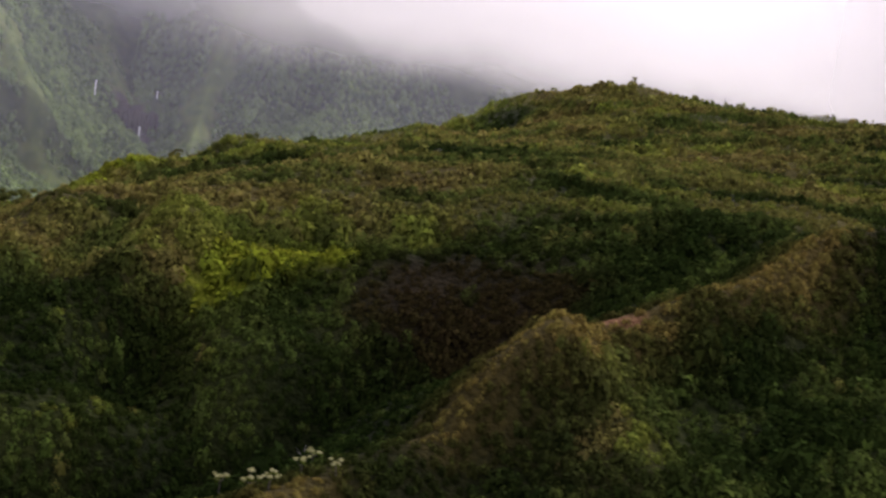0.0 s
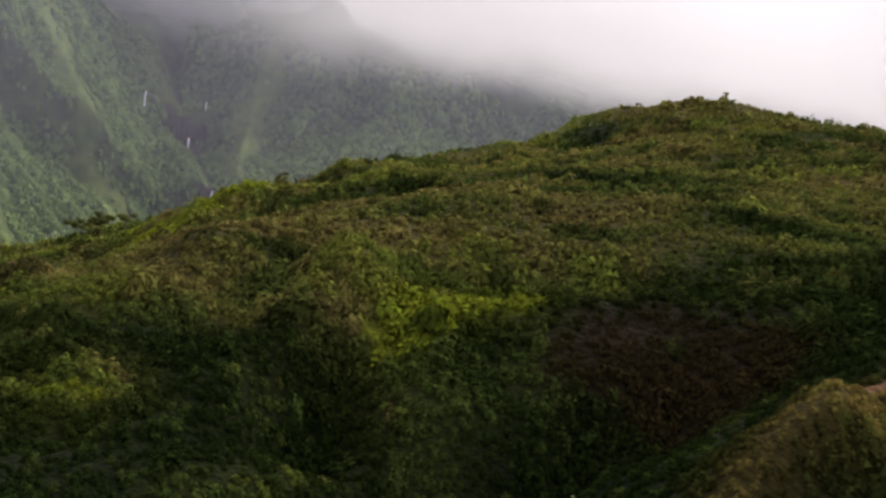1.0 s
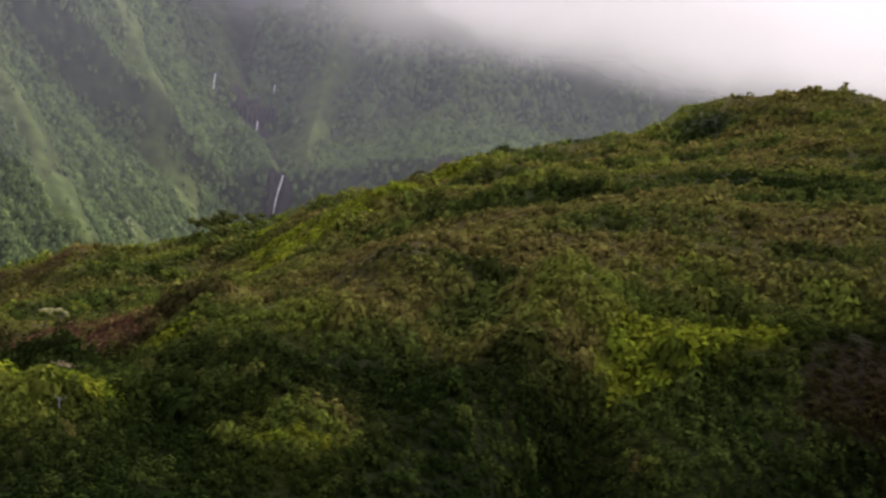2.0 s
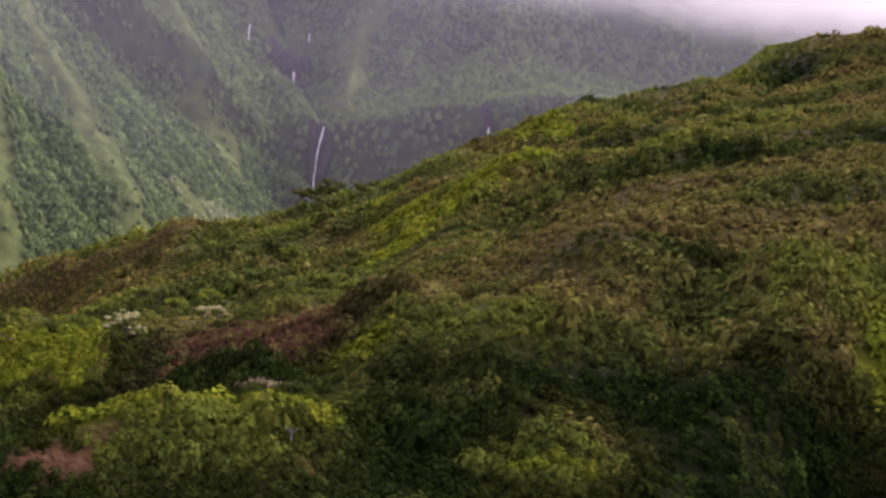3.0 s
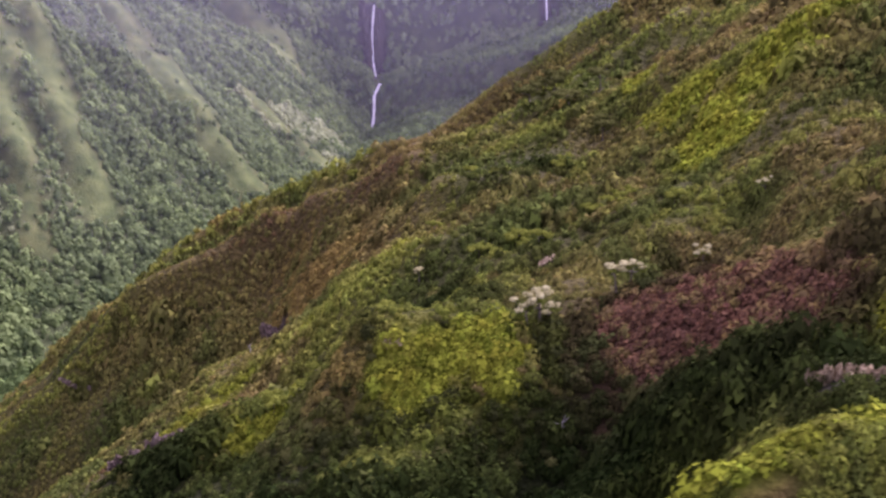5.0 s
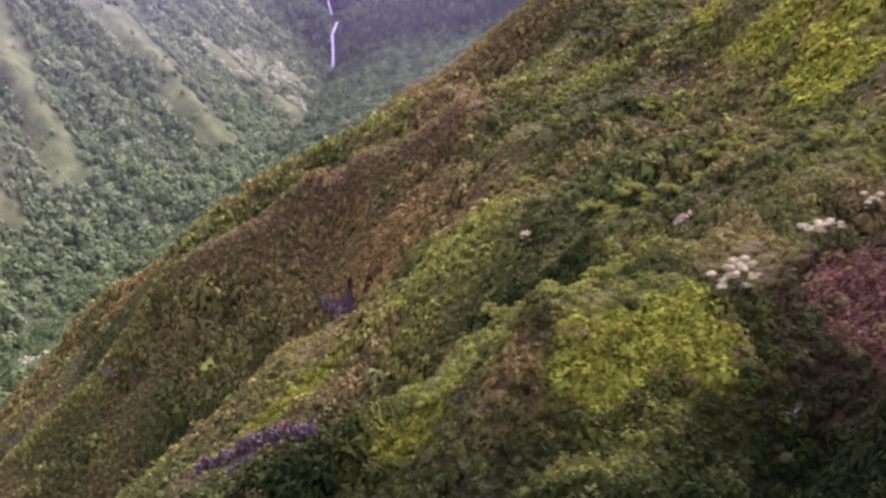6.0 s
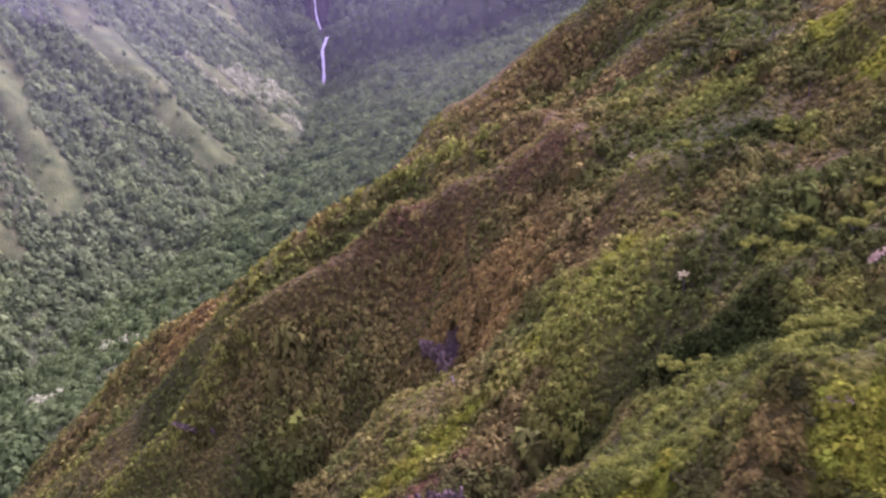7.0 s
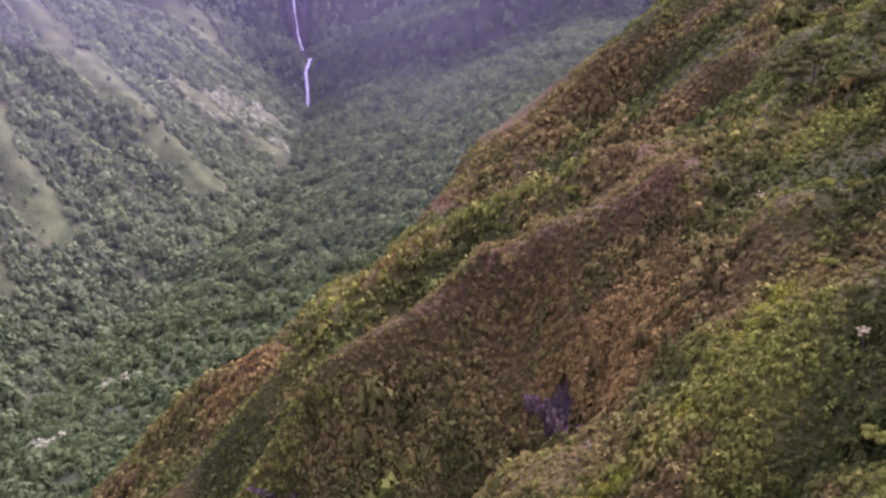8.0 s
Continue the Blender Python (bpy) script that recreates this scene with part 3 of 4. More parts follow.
def strew(name, label, category, shapes, mat, pos, size, tall, rng, heart=0.72, colours=None):
    """Many plants of one sort as one object; heart darkens the dome inside a plant, inner shade put into its colour."""
    allv, allf, tones, soft, hues, base = [], [], [], [], [], 0
    kind = rng.integers(0, len(shapes), len(pos))
    for k, (v, f, (dome_points, dome_faces)) in enumerate(shapes):
        pick = np.nonzero(kind == k)[0]
        if not len(pick):
            continue
        a = rng.uniform(0, math.tau, len(pick))
        s, p = size[pick], pos[pick]
        dx = (v[None, :, 0] * np.cos(a)[:, None] - v[None, :, 1] * np.sin(a)[:, None]) * s[:, None]
        dy = (v[None, :, 0] * np.sin(a)[:, None] + v[None, :, 1] * np.cos(a)[:, None]) * s[:, None]
        # the foot of a plant follows the slope that it grows on
        gx, gy = (np.clip(on_ground(p[:, 0] + 1.2 * q, p[:, 1] + 1.2 * w) - on_ground(p[:, 0] - 1.2 * q, p[:, 1] - 1.2 * w), -4, 4)[:, None] / 2.4 for q, w in ((1, 0), (0, 1)))
        vz = v[None, :, 2] * (s * tall[pick])[:, None] + p[:, None, 2] + 0.45 * (gx * dx + gy * dy)
        allv.append(np.stack([dx + p[:, None, 0], dy + p[:, None, 1], vz], -1).reshape(-1, 3))
        allf.append((f[None] + (np.arange(len(pick)) * len(v))[:, None, None]).reshape(-1, 3) + base)
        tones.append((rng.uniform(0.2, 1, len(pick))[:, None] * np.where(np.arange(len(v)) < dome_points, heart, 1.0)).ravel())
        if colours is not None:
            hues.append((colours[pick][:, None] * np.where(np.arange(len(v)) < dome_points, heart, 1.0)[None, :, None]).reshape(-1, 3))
        soft.append(np.tile(np.arange(len(f)) < dome_faces, len(pick)))
        base += len(pick) * len(v)
    me = mesh_of(name, np.concatenate(allv), np.concatenate(allf), [mat], {"tone": np.concatenate(tones)}, np.concatenate(soft))
    if colours is not None:
        hues = np.concatenate(hues)
        me.attributes.new("leaf_colour", "FLOAT_COLOR", "POINT").data.foreach_set("color", np.concatenate([hues, np.ones((len(hues), 1))], -1).astype(np.float32).ravel())
    return tagged(new(name, me), label, category, kind="stuff")


rng = np.random.default_rng(5)
pyr = random.Random(8)
FINE_BUSHES = [bush_shape(pyr, 56, 0.185, 0.85, 2) for _ in range(12)]
BUSHES = [bush_shape(pyr, 36, 0.225, 0.85, 2) for _ in range(12)]
MID_BUSHES = [bush_shape(pyr, 22, 0.3, 0.85, 2) for _ in range(12)]
FAR_BUSHES = [bush_shape(pyr, 16, 0.34, 0.85, 0) for _ in range(12)]
FINE_FERNS = [bush_shape(pyr, 34, 0.24, 0.75, 0) for _ in range(12)]
FERNS = [bush_shape(pyr, 14, 0.42, 0.75, 0) for _ in range(12)]
CROWNS = [bush_shape(pyr, 18, 0.29, 0.95, 2) for _ in range(10)]


def scatter(x0, x1, y0, y1, spacing):
    nx, ny = int((x1 - x0) / spacing), int((y1 - y0) / spacing)
    gx, gy = np.meshgrid(np.arange(nx), np.arange(ny))
    x = x0 + (gx.ravel() + rng.uniform(-0.5, 0.5, gx.size)) * spacing
    y = y0 + (gy.ravel() + rng.uniform(-0.5, 0.5, gy.size)) * spacing
    return x, y


# a stretch of the blossom spur where every bush stands as a thing of its own
OWN = (-186, -128, 238, 300)
# the foot of the dense scrub: its least x for a given y
LEFT_Y, LEFT_X = (130, 165, 180, 220, 260, 300, 400, 480, 500, 560, 600, 640, 720), (0, -110, -160, -190, -225, -258, -322, -352, -255, -215, -60, -20, 20)
single = []


def steepness(x, y):
    return np.hypot(on_ground(x + 1.5, y) - on_ground(x - 1.5, y), on_ground(x, y + 1.5) - on_ground(x, y - 1.5)) / 3


def near_cover():
    """Scrub and fern over the near mountain, coarser where it is far off."""
    parts = [scatter(-300, 150, 130, 400, 1.35), scatter(-370, 290, 400, 760, 1.9), scatter(-190, -95, 178, 264, 1.6)]
    x, y = (np.concatenate([p[k] for p in parts]) for k in (0, 1))
    left = np.interp(y, LEFT_Y, LEFT_X)
    crest_y = np.interp(x, [c[0] for c in CREST], [c[1] for c in CREST])
    keep = (x > left) & (x < 60 + 0.33 * y) & (cover(x, y, DIRT) < 0.4) & (cover(x, y, ROCKS) < 0.5) & (y < crest_y + 26)
    x, y = x[keep], y[keep]
    # spur crests carry low bright fern, hollows taller leafy bushes; their colours also imitate lit crests and shaded
    # hollows
    hump = near_flank(x, y) - sum(near_flank(x + 13 * a, y + 13 * b) for a, b in ((1, 0), (-1, 0), (0, 1), (0, -1))) / 4
    mood, fine = rough(x, y, 46, 41, 3), rough(x, y, 9, 43, 2)
    grass, fern = cover(x, y, GRASS), cover(x, y, FERN, 3)
    # broad-leaved bushes stand wider apart than fern; steep ground carries more to the square metre of plan
    dense = np.where((mood + 0.8 * fine > 0.26) | (fern > 0.5) | (grass > 0.45), 1.0, np.where(y - 0.3 * x < 240, 0.72, 0.64))
    # the broad top of the mountain: even olive scrub in rounded bushes
    top = smooth(-130, -80, x) * smooth(208, 236, y - 0.1 * x)
    dense = np.where(top > 0.5, 0.48, dense)
    dense = np.where(y > 400, np.where(dense > 0.9, 0.75, 0.6), dense) * np.sqrt(1 + steepness(x, y) ** 2)
    keep = rng.uniform(0, 1, len(x)) < dense
    x, y, hump, mood, fine, grass, fern, top = (a[keep] for a in (x, y, hump, mood, fine, grass, fern, top))
    clump = rough(x, y, 15, 91, 2)
    pos = np.stack([x, y, on_ground(x, y)], -1)
    sort = np.where(mood + 0.8 * fine > 0.26, "brown", np.where(mood + 0.9 * fine < -0.05, "green", "olive"))
    # long streaks across the top: pale scrub and dark leafy bushes, colouring in lit and shaded banks
    streak = 0.8 * rough(x / 3.2, y + 0.12 * x, 11, 95, 2) + 0.35 * fine
    sort = np.where((top > 0.5) & (fern < 0.5), np.where(streak > 0.2, np.where(mood > 0.05, "brown", "fresh"), np.where(streak < -0.26, "dark", np.where(streak < -0.05, "green", "olive"))), sort)
    # hollows get darker leafy sorts, which also puts their shade into the colour
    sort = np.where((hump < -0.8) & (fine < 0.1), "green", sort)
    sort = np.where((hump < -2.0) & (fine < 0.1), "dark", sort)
    sort = np.where((fern > 0.5) & (fine < 0.3), np.where(rough(x, y, 4, 47, 1) > 0.12, "olive", "brown"), sort)
    pinkish = cover(x, y, [(-183, 392, 10, 4), (-197, 400, 9, 4), (-211, 404, 8, 3), (-226, 403, 8, 3), (-217, 319, 14, 3.5), (-127, 249, 15, 8), (-114, 239, 11, 7), (-123, 240, 12, 7), (-136, 253, 8, 6), (-220, 545, 12, 8)], 4)
    sort = np.where((x < -185) & (y > 325) & (sort == "brown") & (rng.uniform(0, 1, len(x)) < 0.72), np.where(fine > -0.1, "olive", "green"), sort)
    rusty = cover(x, y, [(-193, 366, 11, 15), (-204, 388, 9, 6), (-176, 255, 5, 6), (-136, 401, 4, 3), (-232, 440, 8, 6), (-206, 377, 4, 8), (-270, 460, 12, 6)], 8)
    sort = np.where((rusty + 0.6 * fine > 0.5) & (fine > -0.35), "rust", sort)
    sort = np.where((pinkish > 0.5) & (fine > -0.32) & (rng.uniform(0, 1, len(x)) < np.where(y > 330, 0.42, 0.8)), "pink", sort)
    lush = cover(x, y, [(-165, 285, 22, 12), (-178, 328, 9, 6), (-190, 317, 9, 5), (-178, 284, 15, 10), (-152, 326, 12, 7), (-177, 318, 11, 8), (-172, 327, 14, 9), (-185, 338, 9, 7), (-190, 347, 7, 7), (-138, 208, 20, 11), (-140, 315, 14, 10), (-150, 365, 20, 14), (-120, 300, 14, 14), (34, 160, 9, 7), (-29, 212, 4, 7), (-125, 193, 14, 6), (-77, 198, 9, 4), (-184, 268, 10, 7), (-155, 262, 14, 6), (-100, 420, 16, 20)], 6)
    sort = np.where((lush > 0.5) & ~np.isin(sort, ["pink", "rust"]) & ((sort != "brown") | (x < -150)), np.where(fine > -0.02, "fresh", "green"), sort)
    # the near slope under the ridge: dark bushes, with shade put into their leaf colour
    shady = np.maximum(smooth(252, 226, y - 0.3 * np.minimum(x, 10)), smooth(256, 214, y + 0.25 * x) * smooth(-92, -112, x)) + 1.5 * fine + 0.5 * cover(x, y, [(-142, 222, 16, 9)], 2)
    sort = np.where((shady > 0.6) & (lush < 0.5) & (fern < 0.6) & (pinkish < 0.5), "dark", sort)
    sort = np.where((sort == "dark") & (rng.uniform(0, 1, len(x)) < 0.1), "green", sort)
    dusky = cover(x, y, [(8, 218, 24, 10)], 5)
    sort = np.where((dusky + 0.7 * fine > 0.5) & (grass < 0.4), "umber", sort)
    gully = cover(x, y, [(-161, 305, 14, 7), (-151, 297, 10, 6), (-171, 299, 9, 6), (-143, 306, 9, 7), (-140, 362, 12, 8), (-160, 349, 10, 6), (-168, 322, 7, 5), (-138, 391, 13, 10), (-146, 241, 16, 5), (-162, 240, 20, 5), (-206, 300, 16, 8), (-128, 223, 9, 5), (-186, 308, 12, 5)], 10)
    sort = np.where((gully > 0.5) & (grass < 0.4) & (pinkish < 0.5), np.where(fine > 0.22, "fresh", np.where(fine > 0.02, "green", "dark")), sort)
    foot = cover(x, y, [(-255, 374, 26, 11), (-225, 376, 14, 8)], 10)
    sort = np.where((foot > 0.5) & (pinkish < 0.5), np.where(fine > 0.05, "olive", "green"), sort)
    # low yellow-green fern along the spur crests
    rim = np.minimum(along(x, y, RIM)[0], 1.2 * along(x, y, CREASES["sunlit_spur"][1])[0]) + 6 * fine
    sort = np.where(along(x, y, CREASES["dirt_spur"][1])[0] + 10 * fine < 0.9, "rust", sort)
    sort = np.where((rim < 4.2) & (grass < 0.4) & (pinkish < 0.5), "fresh", sort)
    # humps get paler leaves, the light on crests put into the colour
    sort = np.where((hump > 1.3 - 2.5 * fine) & (gully < 0.5) & (pinkish < 0.5) & (fern < 0.4) & (shady < 0.6) & np.isin(sort, ["olive", "green"]), "fresh", sort)
    sort = np.where((along(x, y, RIM)[0] + 5 * fine < 2.0) & (pinkish < 0.5), "bright", sort)
    sort = np.where(grass + 0.5 * fine + 0.3 * rough(x, y, 4, 49, 1) > 0.5, "bright", sort)
    base = {"dark": 1.25, "bright": 1.15, "brown": 1.12, "pink": 1.1, "rust": 1.1, "umber": 1.15, "olive": 1.1, "green": 1.15, "fresh": 1.15}
    size = np.array([base[k] for k in sort]) * rng.uniform(0.7, 1.25, len(x)) * np.where(y > 400, 1.25, 1) * (1 + (0.2 + 0.7 * streak) * top) * (1 + 0.9 * np.where(sort == "bright", np.maximum(clump, 0), clump))
    size = size * (1 + 0.6 * (rng.uniform(0, 1, len(x)) > 0.93)) * (1 - 0.25 * smooth(0.3, 1.5, hump) * (y > 305))
    size = size * (1 + 0.3 * (cover(x, y, [(-120, 200, 26, 8)], 2) > 0.5)) * np.where(sort == "pink", 0.8, 1)
    tall = np.where(sort == "bright", 0.75, 1.0) * rng.uniform(0.95, 1.65, len(x)) * (1 + 0.8 * np.maximum(clump, 0))
    own = (x > OWN[0]) & (x < OWN[1]) & (y > OWN[2]) & (y < OWN[3]) & np.isin(sort, ["green", "fresh", "olive", "dark"])
    own &= np.cumsum(own) % 2 == 0
    own &= np.cumsum(own) <= 240
    single.extend(zip(pos[own], size[own], tall[own], sort[own]))
    # the flight passes nearest to the noses of the spurs: finer leaves there
    fine_ground = ((x > -200) & (x < -70) & (y > 185) & (y < 305)) | ((x < -150) & (y > 300) & (y < 425) & np.isin(sort, ["brown", "rust", "pink", "bright"]))
    zone = np.where(fine_ground, 0, np.where(y < 240, 1, np.where(y < 400, 2, 3)))
    words = {"dark": ("dark_scrub", "very dark green leafy scrub in gullies and on the near slope, shade in its colour"), "green": ("green_scrub", "dense dark green leafy scrub covering the slope"), "olive": ("olive_scrub", "olive green low bushes covering the slope"),
             "brown": ("brown_fern", "dry brown fern and scrub on the slope"), "bright": ("bright_fern", "bright yellow-green fern mat on ridge tops"),
             "fresh": ("leafy_scrub", "fresh light green leafy bushes in the gullies"), "umber": ("dark_fern", "dark brown fern in the steep hollow"), "rust": ("rusty_fern", "rust-coloured dry fern on the spur"), "pink": ("reddish_fern", "reddish dry fern on steep spur faces")}
    # fern grows in small tufts close together
    low = np.nonzero(np.isin(sort, ["brown", "pink", "rust", "umber"]))[0]
    px, py = x[low] + rng.uniform(-0.9, 0.9, len(low)), y[low] + rng.uniform(-0.9, 0.9, len(low))
    pos = np.concatenate([pos, np.stack([px, py, on_ground(px, py)], -1)])
    size[low] *= 0.85
    sort, size, tall, zone, own = (np.concatenate([a, a[low]]) for a in (sort, size, tall, zone, own))
    # neighbours run into one another: each plant lies between its own sort's colour and the mean of the place
    own_hue = np.array([PALETTE[k] for k in sort]) * rng.uniform(0.72, 1.28, (len(sort), 1)) * rng.uniform(0.92, 1.08, (len(sort), 3))
    HUE.fill(pos[:, 0], pos[:, 1], own_hue)
    share = np.where(sort == "bright", 0.75, 0.5)[:, None]
    colours = share * own_hue + (1 - share) * HUE.around(pos[:, 0], pos[:, 1])[0]
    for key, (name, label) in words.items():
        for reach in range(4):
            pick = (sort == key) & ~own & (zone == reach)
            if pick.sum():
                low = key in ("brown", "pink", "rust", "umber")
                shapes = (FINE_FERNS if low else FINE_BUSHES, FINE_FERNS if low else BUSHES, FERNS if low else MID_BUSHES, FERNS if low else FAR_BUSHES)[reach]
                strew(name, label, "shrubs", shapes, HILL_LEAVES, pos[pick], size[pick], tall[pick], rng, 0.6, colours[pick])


def far_forest():
    """Trees of the valley and of the far wall, standing in the gullies between grassy ribs."""
    x, y = scatter(-700, 200, 600, 1500, 4.4)
    d, _, side = along(x, y, STREAM)
    ribs = on_ribs(x, y)
    keep = (d > np.where(y < 1190, 1.2, 4)) & ((ribs < 0.5) | (rng.uniform(0, 1, len(x)) < 0.12)) & (np.hypot(x + 262, y - 1252) > 12) & (cover(x, y, [(-318, 1362, 32, 30), (-104, 1258, 12, 14), (-252, 1375, 18, 40), (-232, 1340, 14, 20)]) < 0.5)
    keep &= (x > np.where(y < 850, -470, np.where(y < 1220, -560, -500))) & (x < np.where(y < 1150, -170 + 0.55 * (y - 750), np.where(y < 1320, 90, 180))) & (rng.uniform(0, 1, len(x)) < 0.66 * (1 + 1.0 * steepness(x, y) ** 2) ** 0.75 * np.where((y > 1150) & (x > -300), 1.5, 1.0))
    keep &= (y < 1330) | (rng.uniform(0, 1, len(x)) < 0.85)
    crest_y = np.interp(x, [c[0] for c in CREST], [c[1] for c in CREST])
    keep &= y > crest_y + 30
    x, y, ribs = x[keep], y[keep], ribs[keep]
    pos = np.stack([x, y, on_ground(x, y) + 0.9], -1)
    size = rng.uniform(1.9, 4.4, len(x)) * np.where(ribs > 0.5, 0.48, 1) * (1.35 - 0.5 * smooth(0.55, 0.95, flutes(x, y))) * (1 + 0.5 * rough(x, y, 40, 97, 2))
    pale = cover(x, y, [(-338, 1072, 17, 14), (-322, 1088, 19, 15), (-306, 1106, 17, 15), (-291, 1124, 12, 13), (-286, 1075, 7, 26), (-362, 734, 20, 6), (-386, 674, 14, 6), (-465, 830, 12, 14)], 9) > 0.5
    low = (along(x, y, STREAM)[2] < 0) & (y < 1235) & ~pale
    for name, label, sort, pick in (("valley_forest", "green rainforest trees on the valley sides", "forest", ~pale & ~low), ("glen_forest", "dark bluish-green trees on the valley floor", "glen", low)):
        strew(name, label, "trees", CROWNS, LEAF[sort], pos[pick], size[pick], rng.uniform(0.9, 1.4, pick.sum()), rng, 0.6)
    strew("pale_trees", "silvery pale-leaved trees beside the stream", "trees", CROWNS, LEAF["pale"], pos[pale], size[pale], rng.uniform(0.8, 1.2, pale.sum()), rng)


def under_path():
    """Scrub on the lower slopes that the flight passes over."""
    x, y = scatter(-470, 190, -60, 470, 5)
    keep = ((y < 130) | (x < np.interp(y, LEFT_Y, LEFT_X) + 3)) & (x > np.interp(y, (-60, 470), (-330, -470)))
    x, y = x[keep], y[keep]
    pos, mood = np.stack([x, y, on_ground(x, y)], -1), rough(x, y, 40, 41, 3)[:, None]
    colours = (np.array(PALETTE["green"]) * (0.75 - mood) + np.array(PALETTE["olive"]) * (0.25 + 0.6 * np.maximum(mood, -0.3))) * rng.uniform(0.7, 1.25, (len(x), 1))
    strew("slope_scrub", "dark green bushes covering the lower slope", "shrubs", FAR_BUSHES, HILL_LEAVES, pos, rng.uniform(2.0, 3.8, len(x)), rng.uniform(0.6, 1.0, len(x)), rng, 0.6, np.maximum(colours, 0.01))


near_cover()
build_ground()
far_forest()
under_path()


# ---- water ----
def water_ribbon(name, label, line, width, seed):
    r = random.Random(seed)
    v, n = [], 14
    for k in range(n + 1):
        t = k / n * (len(line) - 1)
        i = min(int(t), len(line) - 2)
        p = Vector(line[i]).lerp(Vector(line[i + 1]), t - i)
        w = width * r.uniform(0.75, 1.2)
        for off, push in ((-1, 0.3), (-0.4, -0.3), (0.4, -0.35), (1, 0.3)):
            v.append(p + Vector((off * w / 2 + r.uniform(-0.15, 0.15), push, 0)))
    return tagged(new(name, mesh_of(name, v, grid_faces(n + 1, 4), [WATER])), label, "waterfall", "falls", "structure")


water_ribbon("waterfall", "tall thin white waterfall down a dark cliff", [(-259.5, 1257, 130), (-262, 1250, 108), (-263, 1245, 82), (-260.5, 1241, 67)], 2.0, 1)
water_ribbon("waterfall", "lower white cascade below the tall waterfall", [(-254.5, 1213, 66), (-260, 1208, 56), (-261, 1202, 40), (-263, 1197, 26)], 2.6, 2)


water_ribbon("waterfall", "thin second waterfall in a shaded cleft", [(-102, 1260, 150), (-102, 1254, 135), (-102, 1242, 95)], 1.5, 3)
water_ribbon("waterfall", "short white spill below the upper cleft", [(-312, 1364, 168), (-311, 1360, 158), (-309, 1357, 150)], 2.2, 4)
water_ribbon("waterfall", "short white spill high on the wall", [(-358, 1342, 212), (-358, 1340, 204), (-357, 1338, 196)], 1.6, 5)
water_ribbon("waterfall", "short white spill high on the wall", [(-307, 1410, 206), (-307, 1408, 201), (-306, 1406, 196)], 1.6, 6)


# ---- trees ----
def part(name, me, parent, label=""):
    ob = new(name, me)
    ob.parent = parent
    return tagged(ob, label)


def tube(path, radii, sides=6):
    """A tapered limb along a path."""
    v, f = [], []
    for k, (p, r) in enumerate(zip(path, radii)):
        way = (Vector(path[min(k + 1, len(path) - 1)]) - Vector(path[max(k - 1, 0)])).normalized()
        a = way.orthogonal().normalized()
        c = way.cross(a)
        v += [Vector(p) + r * (a * math.cos(math.tau * s / sides) + c * math.sin(math.tau * s / sides)) for s in range(sides)]
    for k in range(len(path) - 1):
        for s in range(sides):
            n = (s + 1) % sides
            f += [(k * sides + s, k * sides + n, (k + 1) * sides + n), (k * sides + s, (k + 1) * sides + n, (k + 1) * sides + s)]
    return v, f


def joined(name, pieces, mat, tone=None, smooth_faces=False):
    v, f, t, base = [], [], [], 0
    for k, (pv, pf) in enumerate(pieces):
        v.append(np.asarray([tuple(p) for p in pv], np.float32))
        f.append(np.asarray(pf, np.int32) + base)
        t.append(np.full(len(pv), tone[k] if tone else 0.5))
        base += len(pv)
    return mesh_of(name, np.concatenate(v), np.concatenate(f), [mat], {"tone": np.concatenate(t)}, smooth_faces)


def limbs_of(r, height, spread, count):
    """A leaning trunk and its limbs; gives the pieces and the limb ends."""
    lean = Vector((r.uniform(-0.12, 0.12), r.uniform(-0.12, 0.12), 0)) * height
    trunk = [Vector((0, 0, -0.8)), Vector((0, 0, height * 0.3)) + lean * 0.3, Vector((0, 0, height * 0.6)) + lean * 0.7, Vector((0, 0, height * 0.8)) + lean]
    pieces, ends = [tube(trunk, (height * 0.035, height * 0.028, height * 0.02, height * 0.012))], []
    for k in range(count):
        a = math.tau * (k + r.uniform(-0.3, 0.3)) / count
        start = trunk[1].lerp(trunk[3], r.uniform(0.3, 0.95))
        end = start + Vector((math.cos(a) * spread * r.uniform(0.5, 1), math.sin(a) * spread * r.uniform(0.5, 1), height * r.uniform(0.08, 0.28)))
        mid = start.lerp(end, 0.5) + Vector((0, 0, -0.05 * height))
        pieces.append(tube([start, mid, end], (height * 0.014, height * 0.01, height * 0.005), 5))
        ends.append(end)
    return pieces, ends + [trunk[3]]


def puff(r, at, radius, leaves=34, squat=0.75):
    v, f = tuft_shape(r, leaves * 2, squat, 0.24, True, 3)
    return v * radius + np.array(at), f


def leafy_tree(seed, height, spread, sort):
    r = random.Random(seed)
    tree = new("tree")
    pieces, ends = limbs_of(r, height, spread, r.randint(5, 7))
    part("trunk", joined("trunk", pieces, BARK, smooth_faces=True), tree, "grey bark trunk with spreading limbs")
    heads = [puff(r, e, spread * r.uniform(0.42, 0.62)) for e in ends]
    part("crown", joined("crown", heads, LEAF[sort], [r.uniform(0.2, 1) for _ in heads]), tree)
    return tree


